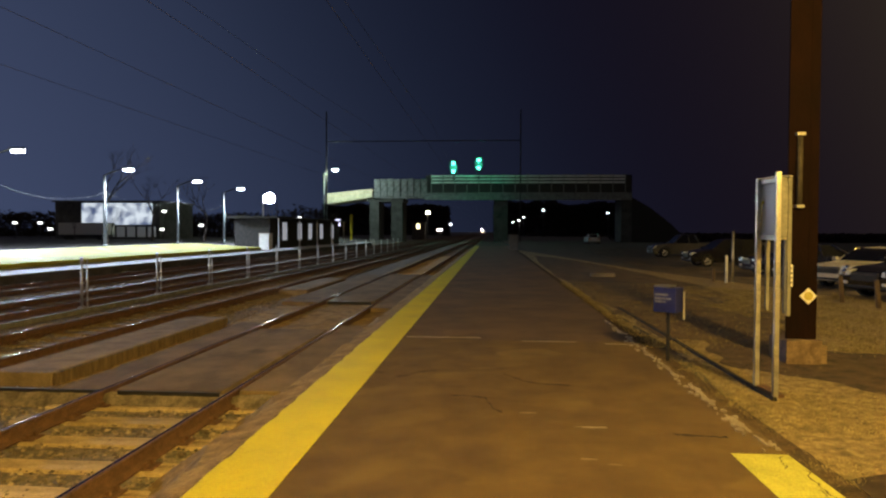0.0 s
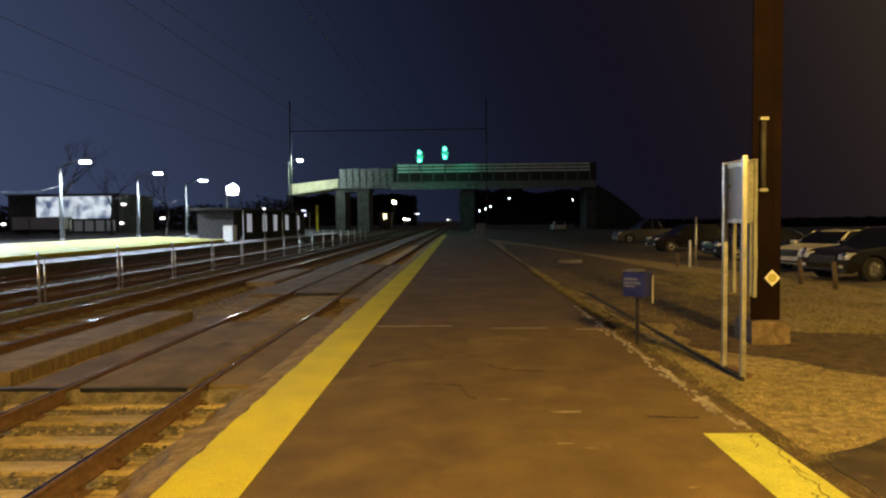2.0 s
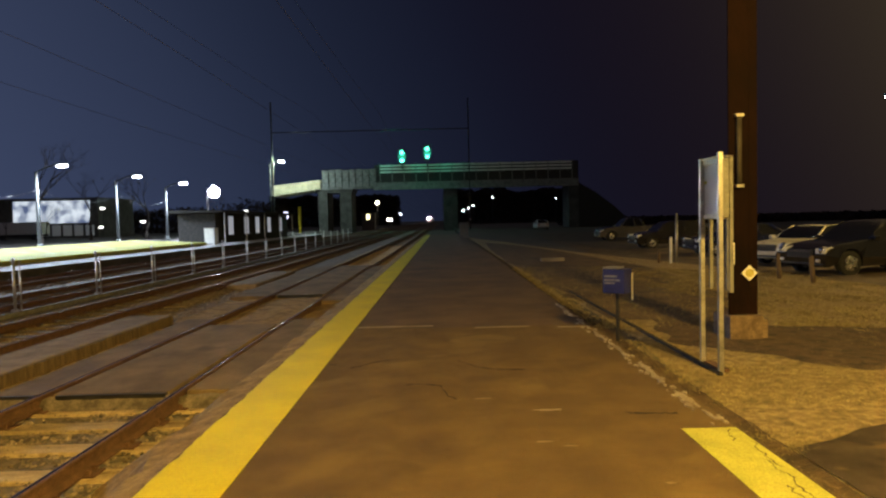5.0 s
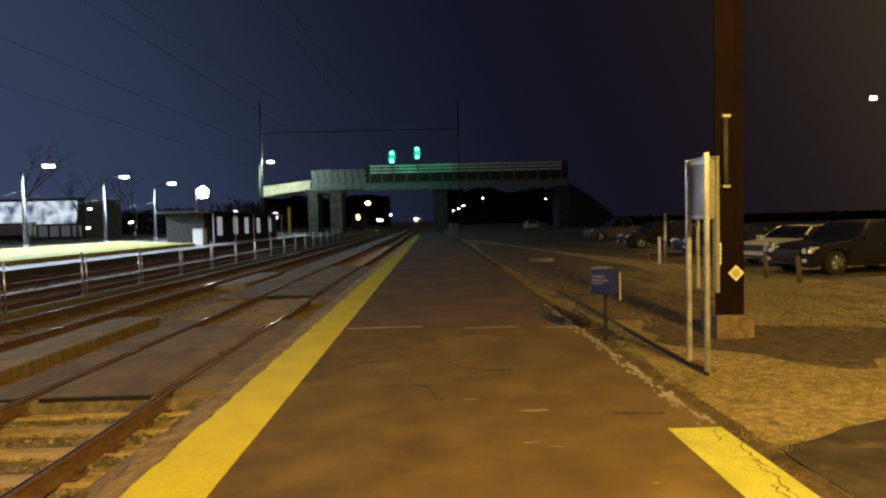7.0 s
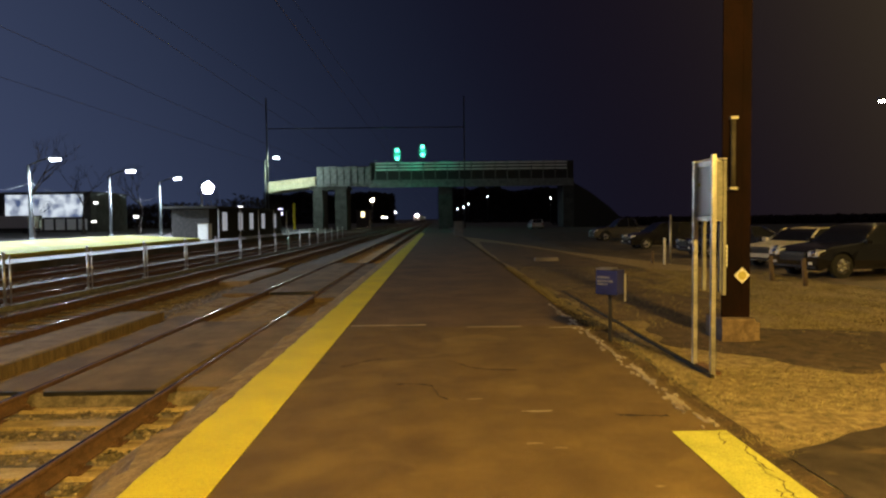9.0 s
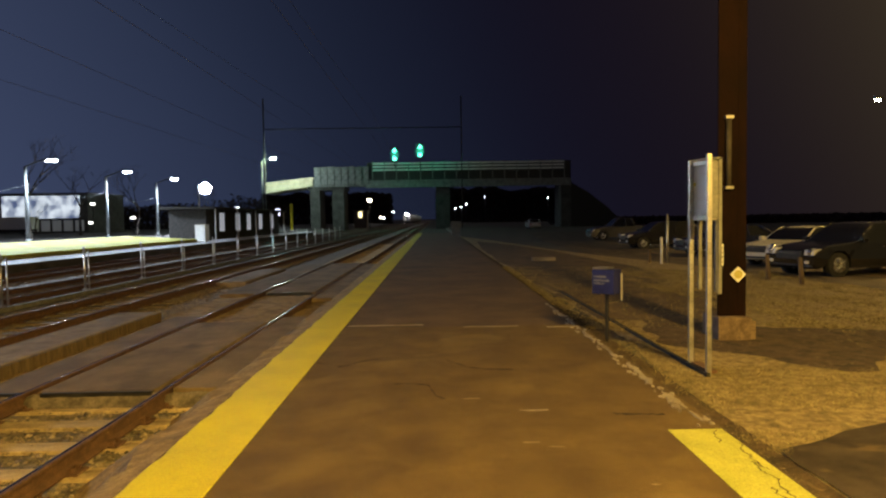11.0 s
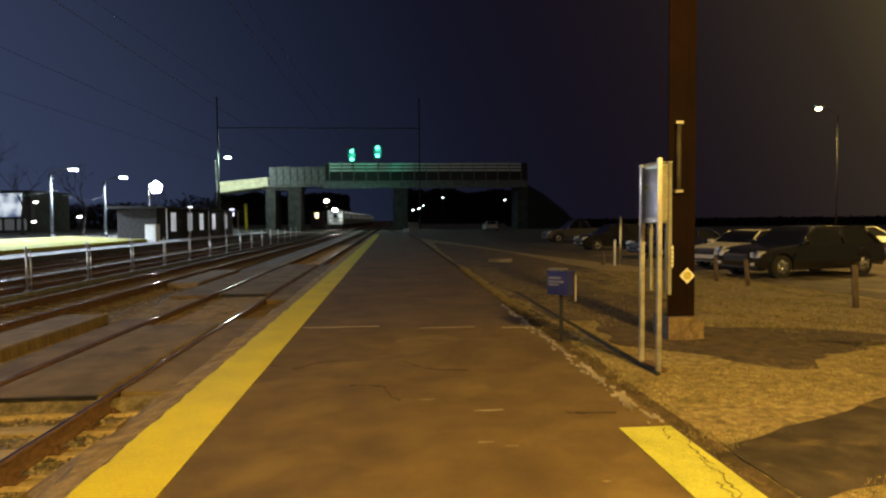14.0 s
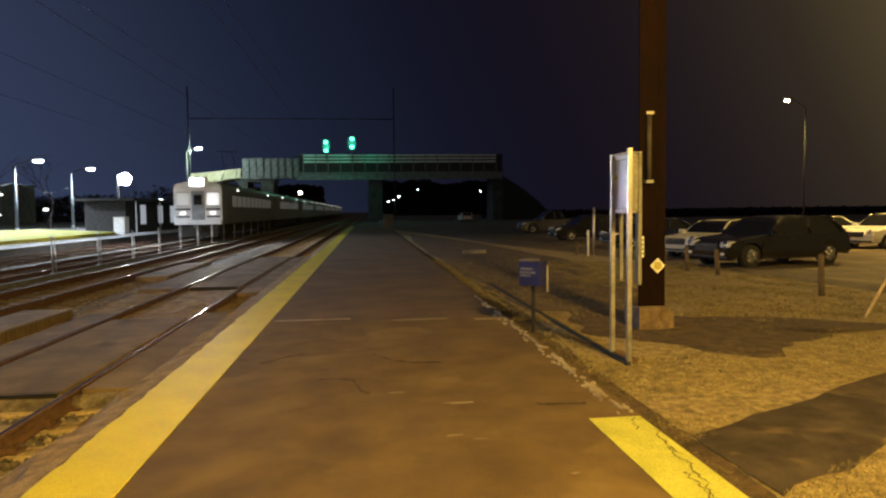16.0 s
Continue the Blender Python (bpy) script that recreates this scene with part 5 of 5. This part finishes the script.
def bare_tree(x, y, height, seed, label):
    r = random.Random(seed)
    t = thing("bare_tree", label, "tree", "bare trees", x, y, ground_z(x))
    tr, cr = B(), B()

    def grow(bm, p, d, length, rad, depth):
        q = p
        for k in range(3):
            nd = (d + Vector((r.uniform(-0.16, 0.16), r.uniform(-0.16, 0.16), r.uniform(-0.03, 0.12)))).normalized()
            e = q + nd * length / 3
            tube(bm, q, e, rad * (1 - 0.2 * k), rad * (0.8 - 0.2 * k), 6 if depth > 2 else 4)
            q, d = e, nd
        if depth == 0:
            return
        for _ in range(3 if depth > 1 else 4):
            a = r.uniform(0, 6.28)
            spread = r.uniform(0.45, 0.95)
            nd = (d + Vector((math.cos(a) * spread, math.sin(a) * spread, r.uniform(-0.1, 0.35)))).normalized()
            grow(cr, q, nd, length * r.uniform(0.55, 0.8), rad * 0.45, depth - 1)

    grow(tr, Vector((0, 0, -0.2)), Vector((0, 0, 1)), height * 0.36, height * 0.022, 4)
    part("trunk", tr, M_BARK, t)
    part("crown", cr, M_BARK, t, "leafless tangled branches")


for tx, ty, th, ts in ((-47, 76, 13, 3), (-42, 92, 11, 5), (-52, 96, 12, 8), (-38, 112, 9, 12), (-66, 108, 6.5, 15), (-70, 104, 5.5, 17)):
    bare_tree(tx, ty, th, ts, "bare leafless tree beyond the far car park")

# clutter under and beside the bridge
yp = thing("yellow_bollard", "tall yellow post beside the bridge pier", "post", x=-23.9, y=109, z=-0.1)
bm = B()
tube(bm, (0, 0, 0), (0, 0, 4.6), 0.22, seg=10)
part("shaft", bm, M_YELLOW, yp)
bm = B()
box(bm, -0.3, 0.3, -0.3, 0.3, 0, 0.25, 0.02)
part("foot", bm, M_CONCRETE, yp)
ls2 = thing("lit_kiosk_sign", "glowing pale violet sign by the bridge approach", "sign", x=-26.2, y=109)
bm = B()
tube(bm, (0, 0, 0), (0, 0, 2.6), 0.09, seg=8)
part("post", bm, M_BLACK, ls2)
bm = B()
box(bm, -0.38, 0.38, -0.1, 0.1, 2.55, 3.7, 0.03)
part("panel", bm, glow("violet_panel", (0.72, 0.70, 1.0), 2.2), ls2)
for sx, sy in ((-18.2, 160),):
    hs = thing("far_signal_house", "small dark hut with one glowing yellow window", "hut", "", sx, sy, -0.4)
    bm = B()
    box(bm, -1.6, 1.6, 0, 3, 0, 4.2, 0.04)
    part("wall", bm, M_BRICK, hs)
    bm = B()
    box(bm, -1.9, 1.9, -0.3, 3.3, 4.2, 4.45)
    part("roof", bm, M_GROUND, hs)
    bm = B()
    box(bm, -0.42, 0.42, -0.06, -0.005, 2.7, 4.0)
    part("window", bm, M_WARMWIN, hs, "glowing yellow window")
for gx, gy, gz in ((-91.3, 118, 2.9), (-86.2, 118, 2.9), (-84.2, 118, 1.7), (-61.6, 118, 5.1), (-62.0, 118, 1.7), (-54.4, 118, 2.5), (-47, 142, 3.2), (-44, 146, 4.6)):
    t = thing("distant_lamp", "small distant lamp beyond the far car park", "street lamp", "distant lamps", gx, gy, 0)
    bm = B()
    tube(bm, (0, 0, 0), (0, 0, gz), 0.07, seg=8)
    part("pole", bm, M_BLACK, t)
    bm = B()
    box(bm, -0.4, 0.4, -0.15, 0.15, gz, gz + 0.35, 0.08)
    part("head", bm, M_CABLIT, t, "glowing white head")

# slack cable strung between the car park lamps
cab = thing("slung_cable", "slack cable slung between the car park lamps", "cable")
bm = B()
for (ya, yb) in ((40.0, 52.9), (52.9, 65.8), (65.8, 77.6)):
    last = None
    for j in range(13):
        u = j / 12
        q = (-32.8, ya + (yb - ya) * u, 4.9 - 0.9 * 4 * u * (1 - u))
        if last:
            tube(bm, last, q, 0.016, seg=5)
        last = q
part("cable", bm, M_BLACK, cab)


# ---- far woods ----
def woods(name, x0, x1, y0, y1, low, high, count):
    """A dark leafless belt of trees: many small twig and leaf clumps with an uneven top."""
    vs, fs = [], []
    for i in range(count):
        x, y = x0 + (x1 - x0) * NP.random(), y0 + (y1 - y0) * NP.random()
        top = low + (high - low) * (0.5 + 0.5 * noise.noise((x * 0.07, y * 0.05, 6))) + 1.5 * noise.noise((x * 0.4, 0, 2))
        z = -0.4 + max(top, 1.5) * NP.random() ** 0.8
        n = len(vs)
        sz = NP.uniform(0.25, 0.8)
        for _ in range(3):
            vs.append((x + NP.uniform(-sz, sz), y + NP.uniform(-sz, sz), z + NP.uniform(-sz, sz)))
        fs.append((n, n + 1, n + 2))
    me = bpy.data.meshes.new(name)
    me.from_pydata(vs, [], fs)
    me.materials.append(M_WOODS)
    tagged(new(name, me), "dark distant belt of bare trees", "woods", kind="stuff")


woods("far_woods", 30, 260, 140, 170, 0.6, 1.7, 50000)
woods("far_woods", -240, -42, 165, 195, 4, 9, 36000)
woods("far_woods", 1, 62, 300, 315, 13, 18, 60000)
woods("far_woods", -80, -20, 300, 315, 12, 17, 50000)


# ---- dry grass ----
def grass():
    """Short straw over the verge, thicker in clumps towards the parking lot."""
    vs, fs = [], []
    for i in range(270000):
        y = 2.6 + 19 * NP.random() ** 1.4
        x = 2.24 + 8.7 * NP.random() ** 1.2
        if 3.36 + (x - 2.36) * 0.57 + 0.08 * noise.noise((x * 4, y * 4, 1)) < y < 4.33 + (x - 2.36) * 0.57 + 0.10 * noise.noise((x * 5, y * 5, 7)):
            continue
        if noise.noise((x * 0.9, y * 0.9, 2)) < -0.52 + 0.3 * NP.random():
            continue
        wob = 0.35 * noise.noise((x * 1.7, y * 1.7, 4))
        damp = 6.6 < y < 9.4 and x > 4.3 - (y - 6.6) * 0.95 + wob and x < 4.45 + (y - 6.6) * 1.15 + wob
        strip = x > 4.4 and 8.52 + 0.4 * wob < y < 9.3 + 0.4 * wob
        if (damp or strip) and NP.random() < 0.93 - 0.4 * noise.noise((x * 2.3, y * 2.3, 8)):
            continue
        if x > 5.0 and y > 9.2 and noise.noise((x * 1.3, y * 0.7, 12)) < 0.02 and NP.random() < 0.8:
            continue
        if y > 6.9 and (2.85 if y < 10 else 2.45) + 0.2 * noise.noise((0, y * 2, 3)) < x < 5.0 + 0.5 * noise.noise((0, y * 1.5, 6)) and NP.random() < 0.88:
            continue
        z = ground_z(max(x, 2.34)) + 0.02 - max(0, 2.36 - x) * 0.25
        a, h = NP.random() * 6.28, NP.uniform(0.012, 0.048) * (1.0 if y < 9 else 1.7)
        w = NP.uniform(0.003, 0.007) * (1.0 if y < 9 else 1.6)
        c, d = math.cos(a), math.sin(a)
        n = len(vs)
        vs += [(x - w * d, y + w * c, z), (x + w * d, y - w * c, z), (x + c * h * 0.9, y + d * h * 0.9, z + h * 0.6)]
        fs.append((n, n + 1, n + 2))
    me = bpy.data.meshes.new("dry_grass")
    me.from_pydata(vs, [], fs)
    me.materials.append(M_BLADE)
    tagged(new("dry_grass", me), "short dry straw grass on the verge", "grass", kind="stuff")


grass()


def motions():
    rows = ((0.0, 790), (3.0, 645), (6.0, 503), (9.0, 363), (11.5, 246), (12.5, 198), (13.5, 154), (14.5, 109.5), (15.0, 88), (15.5, 66.7), (16.0, 45.8))
    walk(TRAIN, [(t, pose(-11.3, y, RZ)) for t, y in rows])


motions()
